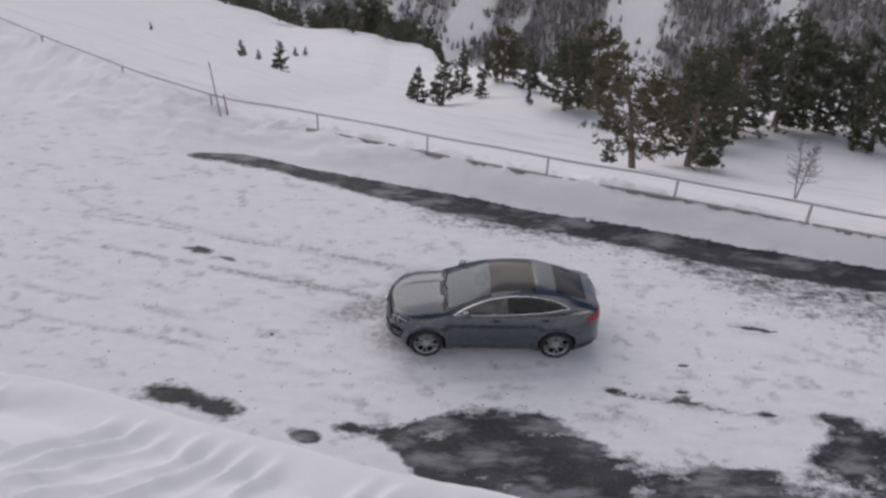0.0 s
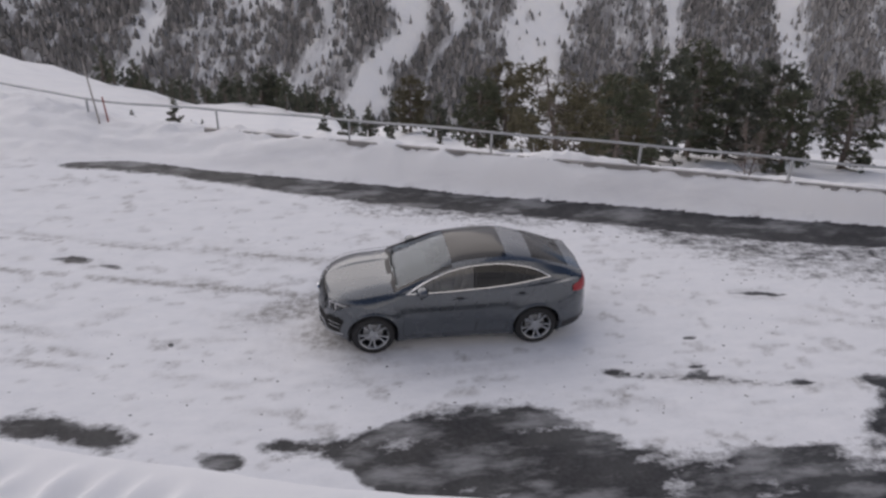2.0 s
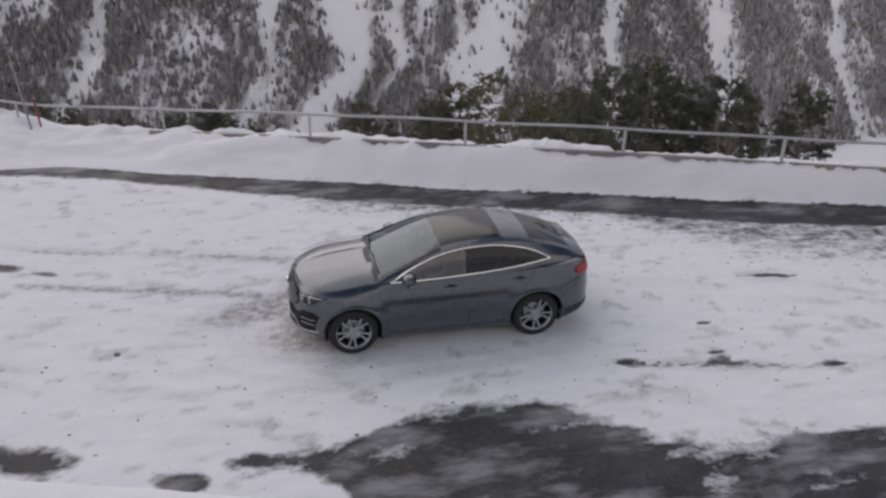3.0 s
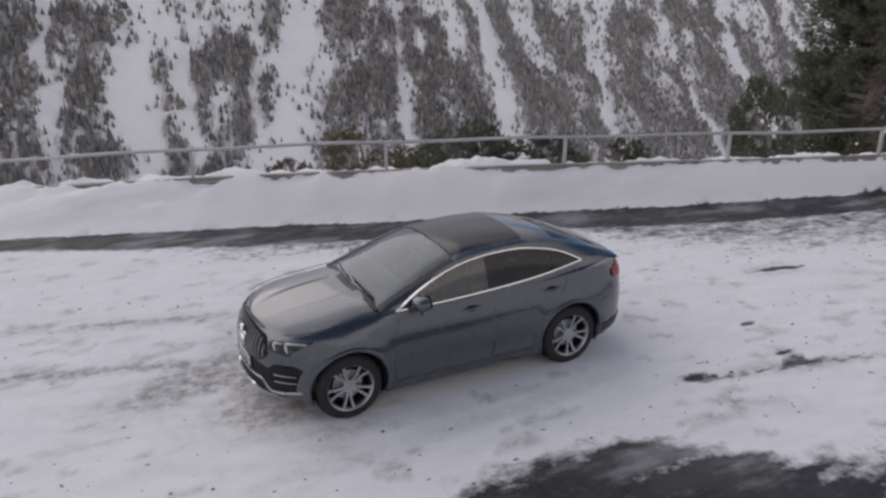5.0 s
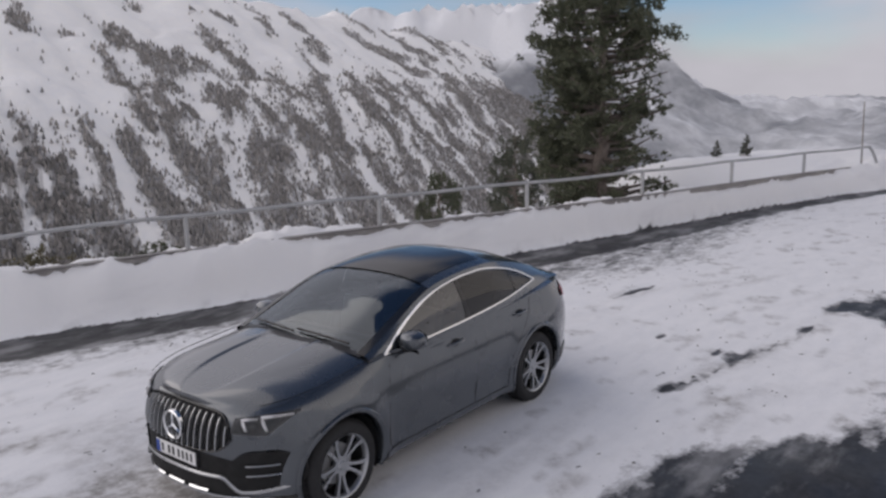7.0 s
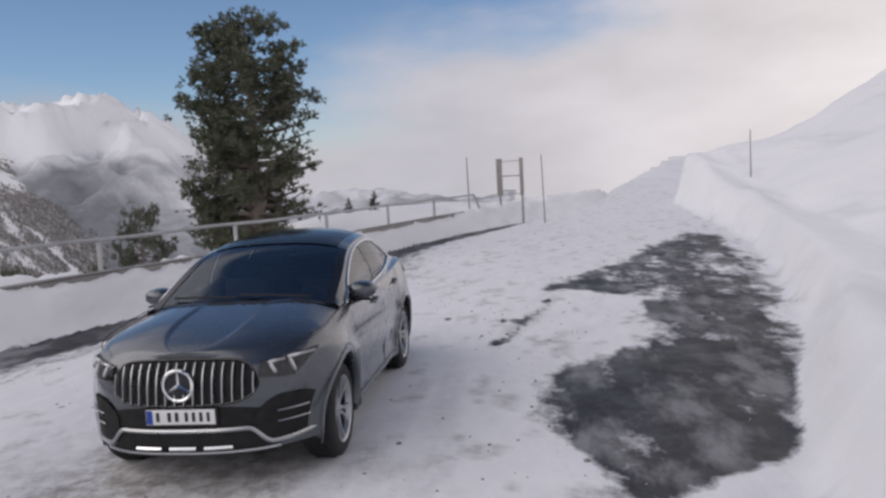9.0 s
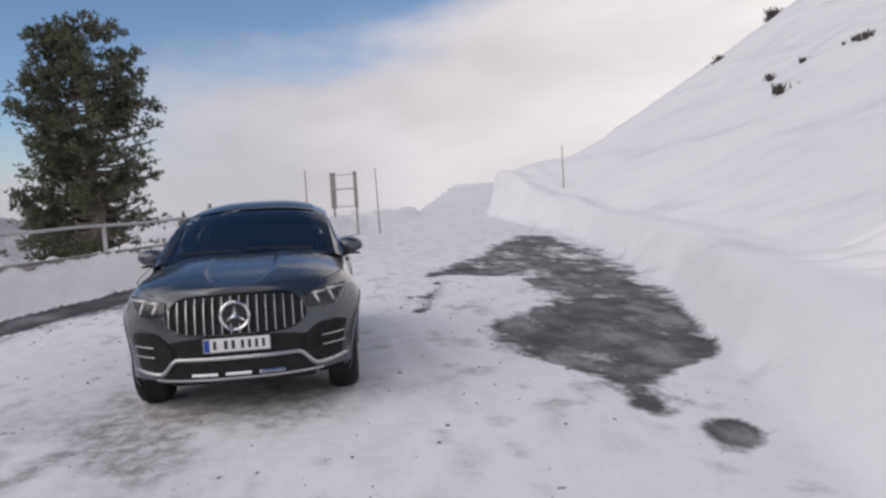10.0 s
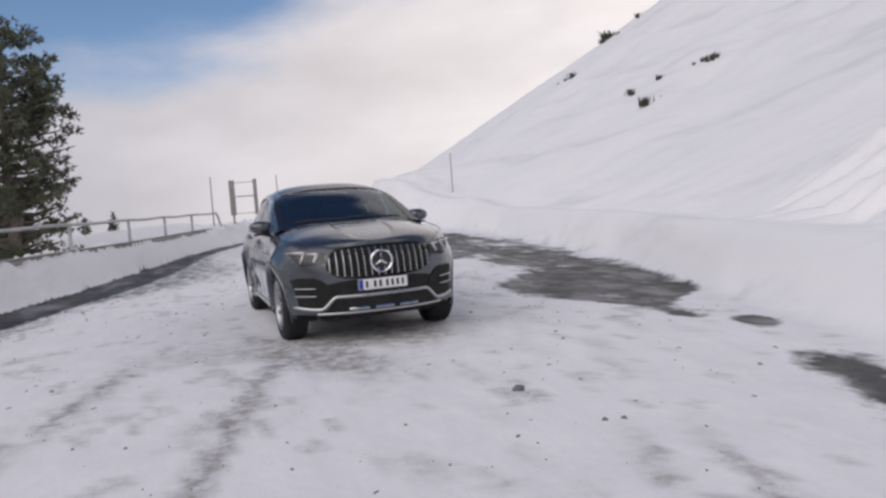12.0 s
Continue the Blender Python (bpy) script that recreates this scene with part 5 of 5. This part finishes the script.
grid(bm, [[top_point(x, v * 0.86, -0.004) for v in np.linspace(-1, 1, 25)] for x in np.linspace(1.40, 2.10, 24)])
part("rear_window", bm, M_TINT, car, "dark sloping rear window")
bm = bmesh.new()
rows = []
for v in np.linspace(-0.98, 0.98, 25):
    x0 = 2.27 - 0.12 * v * v
    rows.append([(x0 - 0.10, v * 0.64, 1.325 - 0.03 * v * v), (x0, v * 0.66, 1.290 - 0.03 * v * v), (x0 + 0.03, v * 0.66, 1.285 - 0.03 * v * v), (x0 + 0.03, v * 0.66, 1.270 - 0.03 * v * v), (x0 - 0.04, v * 0.65, 1.24)])
grid(bm, rows, closed=True)
part("spoiler", bm, M_PAINT, car, "slim grey lip spoiler")
# cowl with wipers
bm = bmesh.new()
grid(bm, [[(-1.17 + 0.08 * abs(v) ** 2 + 0.10 * f, 0.80 * v, hood_z(-1.08, v * 0.85, 1.118) + 0.010 + 0.010 * f) for v in np.linspace(-1, 1, 21)] for f in (0, 0.5, 1)])
part("cowl", bm, M_BLACK, car, "black plastic cowl below the windscreen")
for y0, y1 in ((-0.60, 0.02), (0.04, 0.62)):
    bm = bmesh.new()
    pts = []
    for f in np.linspace(0, 1, 8):
        v = (y0 + (y1 - y0) * f) / 0.80
        x = -1.00 + 0.035 * f
        p = top_point(x, min(max(v, -0.9), 0.9), 0.022)
        pts.append(p)
    tube(bm, pts, 0.011, 5)
    part("wiper", bm, M_BLACK, car, "black wiper blade at rest")

# inside: dashboard, wheel, seats
bm = bmesh.new()
rows = []
for v in np.linspace(-1, 1, 15):
    rows.append([(-0.84, v * 0.76, 0.76), (-0.84, v * 0.76, 1.11), (-0.60, v * 0.77, 1.15 + 0.02 * math.cos(3 * v)), (-0.38, v * 0.76, 1.10), (-0.34, v * 0.76, 0.92), (-0.45, v * 0.75, 0.76)])
grid(bm, rows)
part("dashboard", bm, M_LEATHER, car, "dark dashboard")
bm = bmesh.new()
box(bm, (-0.80, -0.78, 0.725), (1.68, 0.78, 0.76))
part("cabin_floor", bm, M_SHADE, car)
bm = bmesh.new()
ring = [(-0.26 + 0.06 * math.sin(a), -0.40 + 0.185 * math.cos(a), 1.03 + 0.175 * math.sin(a)) for a in np.linspace(0, 2 * math.pi, 28)[:-1]]
tube(bm, ring, 0.017, 6, closed=True)
for a in (0.0, math.pi, -math.pi / 2):
    tube(bm, [(-0.26, -0.40, 1.03), (-0.26 + 0.06 * math.sin(a), -0.40 + 0.18 * math.cos(a), 1.03 + 0.17 * math.sin(a))], 0.016, 5)
part("steering_wheel", bm, M_BLACK, car, "black three-spoke steering wheel")
for x, y in ((0.05, -0.40), (0.05, 0.40), (1.0, -0.42), (1.0, 0.42)):
    bm = bmesh.new()
    tilt = Matrix.Rotation(radians(14), 3, "Y")
    box(bm, (x + 0.05, y - 0.25, 0.74), (x + 0.20, y + 0.25, 1.28), 0.055, tilt)
    box(bm, (x - 0.45, y - 0.25, 0.73), (x + 0.10, y + 0.25, 0.88), 0.05)
    seat = part("seat", bm, M_LEATHER, car, "dark leather seat")
    bm = bmesh.new()
    box(bm, (x + 0.165, y - 0.13, 1.27), (x + 0.255, y + 0.13, 1.45), 0.035, tilt)
    part("headrest", bm, M_LEATHER, seat)
bm = bmesh.new()
box(bm, (-0.24, -0.12, 1.475), (-0.20, 0.12, 1.545), 0.012)
part("rear_view_mirror", bm, M_BLACK, car)


# ---- nose ----
def nose_patch(name, shape, off, mat, parent, label="", n=26, m=8, y_mid=0.0, y_sign=1):
    """A panel on the nose: shape(u) gives y and the lower and upper z at u from 0 to 1."""
    bm2 = bmesh.new()
    rows = []
    for u in np.linspace(0, 1, n):
        y, z0, z1 = shape(u)
        rows.append([front(y_sign * y, z0 + (z1 - z0) * f, off) for f in np.linspace(0, 1, m)])
    grid(bm2, rows)
    return part(name, bm2, mat, parent, label)


def grille_shape(u):
    y = -0.55 + 1.10 * u
    a = abs(y) / 0.55
    z0 = 0.688 + 0.02 * a * a + 0.095 * a**9
    z1 = 1.005 - 0.02 * a * a - 0.15 * a**12
    return y, z0, max(z1, z0 + 0.001)


grille = nose_patch("grille", grille_shape, 0.004, M_VOID, car, "black grille with upright chrome bars", 60, 8)
for k in range(16):
    u = (k + 0.5) / 16
    y, z0, z1 = grille_shape(u)
    if abs(y) < 0.03:
        continue
    bm = bmesh.new()
    rows = []
    for f in np.linspace(0.04, 0.96, 8):
        z = z0 + (z1 - z0) * f
        rows.append([front(y - 0.008, z, 0.002), front(y - 0.0045, z, 0.034), front(y + 0.0045, z, 0.034), front(y + 0.008, z, 0.002)])
    grid(bm, rows)
    part("grille_bar", bm, M_SILVER, grille)
bm = bmesh.new()
rim_pts = [grille_shape(u) for u in np.linspace(0, 1, 50)]
loop = [front(y, z1, 0.008) for y, z0, z1 in rim_pts] + [front(y, z0, 0.008) for y, z0, z1 in rim_pts[::-1]]
tube(bm, loop, 0.011, 6, closed=True)
part("grille_surround", bm, M_GLOSSBLACK, grille)
bm = bmesh.new()
bx0 = front(0, 0.845, 0.048)[0]
rows = []
for k in range(33):
    a = 2 * math.pi * k / 32
    rows.append([(bx0 + dx, rr * math.cos(a), 0.845 + rr * math.sin(a)) for rr, dx in ((0.122, 0.02), (0.122, -0.006), (0.112, -0.014), (0.100, -0.006), (0.098, 0.004))])
grid(bm, rows)
badge = part("badge_ring", bm, M_CHROME, grille, "round chrome badge ring on the grille")
bm = bmesh.new()
vs = [bm.verts.new((bx0 + 0.003, 0.10 * math.cos(2 * math.pi * k / 32), 0.845 + 0.10 * math.sin(2 * math.pi * k / 32))) for k in range(32)]
mid = bm.verts.new((bx0 - 0.004, 0, 0.845))
for k in range(32):
    bm.faces.new((vs[k], vs[(k + 1) % 32], mid))
part("badge_disc", bm, M_LAMPBODY, badge, "plain dark disc inside the badge ring")
for k in range(3):
    a = math.pi / 2 + 2 * math.pi * k / 3
    ca, sa = math.cos(a), math.sin(a)
    bm = bmesh.new()
    rows = []
    for rad, wide, lift in ((0.0, 0.022, 0.014), (0.05, 0.012, 0.012), (0.102, 0.003, 0.007)):
        rows.append([(bx0 + dx, rad * ca - w * sa, 0.845 + rad * sa + w * ca) for w, dx in ((-wide, 0.002), (0.0, -lift), (wide, 0.002))])
    grid(bm, rows)
    part("badge_spoke", bm, M_CHROME, badge)

for s in (-1, 1):
    def lamp_shape(u):
        y = 0.555 + 0.345 * u
        z1 = 0.962 + 0.042 * u + 0.008 * math.sin(math.pi * u)
        z0 = min(0.856 - 0.030 * min(u, 0.70) + 0.150 * max(u - 0.66, 0) / 0.34, z1 - 0.003)
        return y, z0, z1

    lamp = nose_patch("headlight", lamp_shape, 0.003, M_LAMPBODY, car, "slanted headlight with two bright hooks behind glass", 24, 8, y_sign=s)
    for u0 in (0.22, 0.56):
        bm = bmesh.new()
        pts = []
        for f in np.linspace(0, 1, 7):
            y, z0, z1 = lamp_shape(u0 - 0.04 + (0.28 if u0 < 0.4 else 0.42) * f)
            pts.append(front(s * y, z1 - 0.018 - 0.006 * f, 0.012))
        pts = pts[::-1]
        for f in np.linspace(0, 1, 5)[1:]:
            y, z0, z1 = lamp_shape(u0 - 0.04 + 0.13 * f)
            pts.append(front(s * y, z1 - 0.018 - (z1 - z0 - 0.035) * 0.85 * f, 0.012))
        tube(bm, pts, [0.007 + 0.009 * k / 6 for k in range(7)] + [0.016, 0.015, 0.014, 0.011], 6)
        part("light_strip", bm, M_WHITEBAR, lamp, "bright hooked daytime light strip")
    for u0 in (0.42, 0.74):
        bm = bmesh.new()
        y, z0, z1 = lamp_shape(u0)
        c = Vector(front(s * y, (z0 + z1) / 2 - 0.008, 0.004))
        bmesh.ops.create_uvsphere(bm, u_segments=14, v_segments=8, radius=0.026, matrix=Matrix.Translation(c))
        part("projector", bm, M_LENS, lamp)
    nose_patch("lamp_glass", lamp_shape, 0.024, M_LENS, lamp, "clear headlight cover", 24, 8, y_sign=s)

    def intake_shape(u):
        y = 0.52 + 0.40 * u
        z0 = 0.382 + 0.015 * u + 0.08 * max(0.2 - u, 0) / 0.2 + 0.06 * max(u - 0.90, 0) / 0.10
        z1 = 0.600 + 0.115 * math.sin(min(u * 3.4, 1.57)) - 0.09 * (max(u - 0.72, 0) / 0.28) ** 2
        return y, z0, z1

    intake = nose_patch("air_intake", intake_shape, 0.015, M_VOID, car, "black corner air intake with two slim fins", 24, 8, y_sign=s)
    for f in (0.42, 0.72):
        bm = bmesh.new()
        pts = []
        for u in np.linspace(0.34, 0.78, 10):
            y, z0, z1 = intake_shape(u)
            pts.append(front(s * y, 0.415 + (0.68 - 0.415) * f, 0.028))
        tube(bm, pts, 0.008, 6, flat=0.8)
        part("fin", bm, M_SILVER, intake, "slim silver fin")


def low_shape(u):
    y = -0.60 + 1.2 * u
    a = abs(y) / 0.60
    return y, 0.350, 0.490 - 0.12 * float(step(0.78, 1.0, a))


def insert_shape(u):
    y = -0.60 + 1.2 * u
    a = abs(y) / 0.60
    return y, 0.520 - 0.08 * a**6, 0.680 - 0.05 * a**3


nose_patch("bumper_insert", insert_shape, 0.003, M_VOID, car, "black centre panel of the bumper behind the plate", 30, 6)
lower = nose_patch("lower_grille", low_shape, 0.006, M_VOID, car, "black lower grille opening", 40, 6)
for y0, y1 in ((-0.36, -0.16), (-0.10, 0.10), (0.16, 0.36)):
    bm = bmesh.new()
    tube(bm, [front(y, 0.378, 0.018) for y in np.linspace(y0, y1, 6)], 0.023, 6, flat=0.7)
    part("skid_tab", bm, M_CHROME, lower, "bright metal tab")
bm = bmesh.new()
pts = []
for y in np.linspace(-0.885, 0.885, 60):
    a = abs(y)
    z = 0.385 + 0.122 * float(step(0.62, 0.47, a)) + 0.03 * float(step(0.66, 0.95, a))
    pts.append(front(y, z, 0.016))
tube(bm, pts, 0.017, 6)
part("bumper_trim", bm, M_SILVER, car, "bright stepped trim along the lower bumper")
bm = bmesh.new()
grid(bm, [[front(y, z, 0.010 + o) for z, o in ((0.322, 0.0), (0.335, 0.014), (0.348, 0.008))] for y in np.linspace(-0.66, 0.66, 40)])
part("splitter", bm, M_SILVER, car, "silver-grey lower lip")

# number plate: white, blue strip, dark bars for the characters
bm = bmesh.new()
px = front(0.26, 0.615, 0.02)[0] - 0.006
box(bm, (px - 0.008, -0.26, 0.558), (px + 0.006, 0.26, 0.668), 0.003)
plate = part("number_plate", bm, M_PLATE, car, "white number plate with dark bars")
bm = bmesh.new()
box(bm, (px - 0.0105, 0.212, 0.563), (px - 0.008, 0.256, 0.663))
part("blue_strip", bm, M_BLUE, plate)
for y0, w in ((0.172, 0.045), (0.085, 0.05), (0.028, 0.05), (-0.045, 0.045), (-0.10, 0.045), (-0.155, 0.045), (-0.21, 0.04)):
    bm = bmesh.new()
    box(bm, (px - 0.0105, y0 - w * 0.27, 0.580), (px - 0.008, y0 + w * 0.27, 0.648))
    part("plate_bar", bm, M_BLACK, plate)
bm = bmesh.new()
box(bm, (px - 0.002, -0.275, 0.545), (px + 0.03, 0.275, 0.676), 0.006)
part("plate_holder", bm, M_BLACK, plate)


# ---- sides ----
def seam(points, parent, width=0.0045):
    bm2 = bmesh.new()
    tube(bm2, points, width, 4, flat=1.0)
    return part("shut_line", bm2, M_SHADE, parent)


for s in (-1, 1):
    seam([flank(x, z, -0.001, s) for x, z in ((-0.86, 1.08), (-0.90, 0.95), (-0.93, 0.75), (-0.95, 0.55), (-0.94, 0.40), (-0.90, 0.34))], car)
    seam([flank(x, z, -0.001, s) for x, z in ((0.36, 1.13), (0.36, 0.95), (0.37, 0.75), (0.37, 0.55), (0.36, 0.40), (0.35, 0.34))], car)
    seam([flank(x, z, -0.001, s) for x, z in ((1.42, 1.17), (1.36, 1.05), (1.22, 0.92), (1.08, 0.80), (0.98, 0.65), (0.93, 0.50), (0.91, 0.36))], car)
    seam([flank(x, 0.335, -0.001, s) for x in np.linspace(-0.90, 0.91, 12)], car)
    seam([(x, s * float(plan_y(x)) * 0.905, hood_z(x, 0.93, float(SHOULDER(x))) + 0.001) for x in np.linspace(-2.1, -1.0, 14)], car, 0.004)
    for x, z in ((0.055, 1.035), (1.17, 1.062)):
        bm = bmesh.new()
        tube(bm, [flank(x + d, z + 0.01 * d, o, s) for d, o in ((-0.11, 0.0), (-0.09, 0.022), (-0.03, 0.034), (0.04, 0.034), (0.095, 0.022), (0.11, 0.0))], 0.016, 8, flat=0.9)
        handle = part("door_handle", bm, M_PAINT, car, "grey pull handle")
        # flat dark oval on the door, painted shade in place of a hollow
        bm = bmesh.new()
        rows = [[(flank(x + 0.075 * math.cos(a) * q, z + 0.035 * math.sin(a) * q, 0.004, s)) for a in np.linspace(0, 2 * math.pi, 17)] for q in (0.05, 1.0)]
        grid(bm, rows)
        part("handle_shade", bm, M_SHADE, handle)
    # sill
    bm = bmesh.new()
    rows = []
    for x in np.linspace(-0.98, 0.98, 30):
        rows.append([flank(x, 0.33, 0.004, s), flank(x, 0.30, 0.012, s), flank(x, 0.265, 0.010, s), flank(x, 0.235, -0.02, s), (x, s * 0.8, 0.235)])
    grid(bm, rows)
    part("side_sill", bm, M_PAINT, car, "grey side sill")
    # arch lips
    for wx in (-AXLE, AXLE):
        bm = bmesh.new()
        rows = []
        for a in np.linspace(radians(-22), radians(202), 40):
            row = []
            for rr, o in ((0.433, -0.06), (0.434, 0.004), (0.445, 0.013), (0.472, 0.011), (0.482, 0.0)):
                x, z = wx + rr * math.cos(a), RA + 0.02 + rr * math.sin(a)
                row.append(flank(x, max(z, 0.235), o, s))
            rows.append(row)
        grid(bm, rows)
        part("arch_lip", bm, M_PAINT, car, "grey wheel arch lip")
    # mirror on its stalk
    bm = bmesh.new()
    bmesh.ops.create_uvsphere(bm, u_segments=24, v_segments=16, radius=1.0)
    for v in bm.verts:
        k = 1.0 - 0.22 * max(v.co.y * s, 0)
        c = [math.copysign(abs(q) ** 0.72, q) for q in v.co]
        v.co = Vector((-0.58 + c[0] * (0.13 if c[0] < 0 else 0.06) * k, s * 0.985 + c[1] * 0.128, 1.232 + c[2] * 0.080 * k))
    mirror = part("side_mirror", bm, M_PAINT, car, "grey side mirror housing")
    bm = bmesh.new()
    rows = [[(-0.518, s * 0.985 + 0.100 * q * math.cos(a), 1.234 + 0.074 * q * math.sin(a)) for a in np.linspace(0, 2 * math.pi, 21)] for q in (0.05, 1.0)]
    grid(bm, rows)
    part("mirror_glass", bm, M_CHROME, mirror, "mirror glass")
    bm = bmesh.new()
    tube(bm, [(-0.62, s * 0.89, 1.135), (-0.61, s * 0.95, 1.145), (-0.59, s * 1.0, 1.180)], [0.035, 0.03, 0.03], 8, flat=0.7)
    tube(bm, [(-0.655 + 0.03 * math.cos(a), s * (0.99 + 0.09 * math.sin(a)), 1.142 + 0.006 * math.cos(a)) for a in np.linspace(-1.2, 1.2, 8)], 0.012, 6)
    part("mirror_foot", bm, M_GLOSSBLACK, mirror, "black mirror foot")
    # tail lamp wrapping the corner
    bm = bmesh.new()
    rows = []
    for k in range(20):
        u = k / 19
        i = int(round(len(outline) - 16 + u * 14))
        x0, y0 = outline[min(i, len(outline) - 1)]
        if rows and (x0, y0) == rows[-1][1]:
            continue
        lo, hi = 1.06 - 0.085 * math.sin(1.5 * u) - 0.02, 1.105 + 0.075 * math.sin(2.0 * u + 0.4)
        row = []
        for f in np.linspace(0, 1, 6):
            p = skin(x0, y0, lo + (hi - lo) * f, s)
            nrm = Vector((max(x0 - 1.9, 0) * 1.5, s * 0.7, 0)).normalized() * (0.010 + 0.012 * math.sin(math.pi * f))
            row.append((p[0] + nrm.x, p[1] + nrm.y, p[2]))
        rows.append((row, (x0, y0)))
    grid(bm, [q[0] for q in rows])
    part("tail_lamp", bm, M_RED, car, "red wrap-around tail lamp")
    # exhaust
    bm = bmesh.new()
    tube(bm, [(2.20, s * 0.62, 0.345), (2.43, s * 0.62, 0.345)], 0.045, 12, flat=0.75)
    part("exhaust_tip", bm, M_CHROME, car, "chrome exhaust tip")
bm = bmesh.new()
rows = []
for x0, y0 in outline[-20:]:
    rows.append([tuple(Vector(skin(x0, y0, z, 1)) + Vector((0.012, 0.004, 0))) for z in (0.345, 0.40, 0.46)])
grid(bm, rows)
rows2 = [[(p[0], -p[1], p[2]) for p in row] for row in rows]
grid(bm, rows2)
part("diffuser", bm, M_BLACK, car, "black lower rear bumper")
bm = bmesh.new()
box(bm, (2.455, -0.26, 0.56), (2.475, 0.26, 0.67), 0.003)
part("rear_plate", bm, M_PLATE, car, "white rear number plate")
bm = bmesh.new()
box(bm, (-2.1, -0.60, 0.24), (2.1, 0.60, 0.50), 0.04)
part("underside", bm, M_SHADE, car, "dark underside and axles")


# ---- wheels ----
def build_wheel():
    bm2 = bmesh.new()
    lathe(bm2, [(0.262, -0.105), (0.272, -0.128), (0.325, -0.137), (0.350, -0.130), (0.374, -0.112), (0.384, -0.085), (0.385, 0.0), (0.384, 0.085), (0.374, 0.112), (0.350, 0.130), (0.325, 0.137), (0.272, 0.128), (0.262, 0.105)], (0, 0, 0), 56)
    for k in range(56):
        for lane in (-0.055, 0.0, 0.055):
            a = 2 * math.pi * (k + (0.5 if lane else 0)) / 56
            c, s2 = math.cos(a), math.sin(a)
            box(bm2, (c * 0.386 - 0.009, lane - 0.020, s2 * 0.386 - 0.009), (c * 0.386 + 0.009, lane + 0.020, s2 * 0.386 + 0.009), 0.0, Matrix.Rotation(-a, 3, "Y"))
    tyre = part("tyre", bm2, M_RUBBER, car, "black winter tyre with tread blocks")
    bm2 = bmesh.new()
    lathe(bm2, [(0.248, -0.085), (0.254, -0.112), (0.262, -0.126), (0.272, -0.133), (0.268, -0.106), (0.262, -0.08)], (0, 0, 0), 48)
    for k in range(5):
        for off in (-0.20, 0.20):
            a = 2 * math.pi * k / 5 + math.pi / 2
            p = [(0.050, a + off * 1.5), (0.12, a + off * 0.95), (0.19, a + off * 1.0), (0.262, a + off * 1.22)]
            rows2 = []
            for (rad, ang), wd, yy in zip(p, (0.022, 0.0165, 0.0160, 0.022), (-0.088, -0.096, -0.104, -0.118)):
                cx, cz = rad * math.cos(ang), rad * math.sin(ang)
                tx, tz = -math.sin(ang), math.cos(ang)
                rows2.append([(cx + tx * wd, yy + 0.03, cz + tz * wd), (cx + tx * wd * 0.8, yy, cz + tz * wd * 0.8), (cx - tx * wd * 0.8, yy, cz - tz * wd * 0.8), (cx - tx * wd, yy + 0.03, cz - tz * wd)])
            grid(bm2, rows2, closed=True)
    lathe(bm2, [(0.0, -0.098), (0.03, -0.098), (0.036, -0.090), (0.075, -0.086), (0.082, -0.06)], (0, 0, 0), 30)
    rim = part("rim", bm2, M_SILVER, car, "silver twin-spoke alloy rim")
    bm2 = bmesh.new()
    lathe(bm2, [(0.18, 0.10), (0.250, 0.08), (0.247, -0.06), (0.250, -0.090)], (0, 0, 0), 40)
    barrel = part("rim_barrel", bm2, M_RIMDARK, car, "dark grey inside of the rim")
    bm2 = bmesh.new()
    lathe(bm2, [(0.06, -0.02), (0.172, -0.02), (0.172, 0.012), (0.06, 0.012)], (0, 0, 0), 36)
    disc = part("brake_disc", bm2, M_GALV, car, "grey brake disc")
    bm2 = bmesh.new()
    lathe(bm2, [(0.0, 0.05), (0.236, 0.05), (0.236, 0.09), (0.0, 0.09)], (0, 0, 0), 30)
    dark = part("wheel_back", bm2, M_SHADE, car)
    return tyre, rim, barrel, disc, dark


pieces = build_wheel()
for wx in (-AXLE, AXLE):
    for side in (-1, 1):
        m = Matrix.Translation((wx, side * TRACK, RA)) @ Matrix.Rotation(0.0 if side < 0 else math.pi, 4, "Z") @ Matrix.Rotation(0.35 * wx, 4, "Y")
        first = None
        for piece in pieces:
            ob = bpy.data.objects.new("wheel" if piece.name.startswith("tyre") else piece.name.split(".")[0], piece.data)
            scene.collection.objects.link(ob)
            if first is None:
                first = ob
                ob.parent = car
                ob.matrix_basis = m
                tagged(ob, "black winter tyre on an alloy rim")
            else:
                ob.parent = first
                tagged(ob, str(piece.get("label", "")))
for piece in pieces:
    bpy.data.objects.remove(piece)
# wheel house linings
for wx in (-AXLE, AXLE):
    for side in (-1, 1):
        bm = bmesh.new()
        rows = []
        for a in np.linspace(radians(-25), radians(205), 26):
            rows.append([(wx + rr * math.cos(a), side * yy, RA + 0.02 + rr * math.sin(a)) for rr, yy in ((0.425, 0.935), (0.425, 0.62), (0.05, 0.615))])
        grid(bm, rows)
        part("wheel_house", bm, M_SHADE, car, "dark wheel house lining")
# parked with its nose a touch towards the hill
car.rotation_euler = (0.0, 0.0, 0.007)
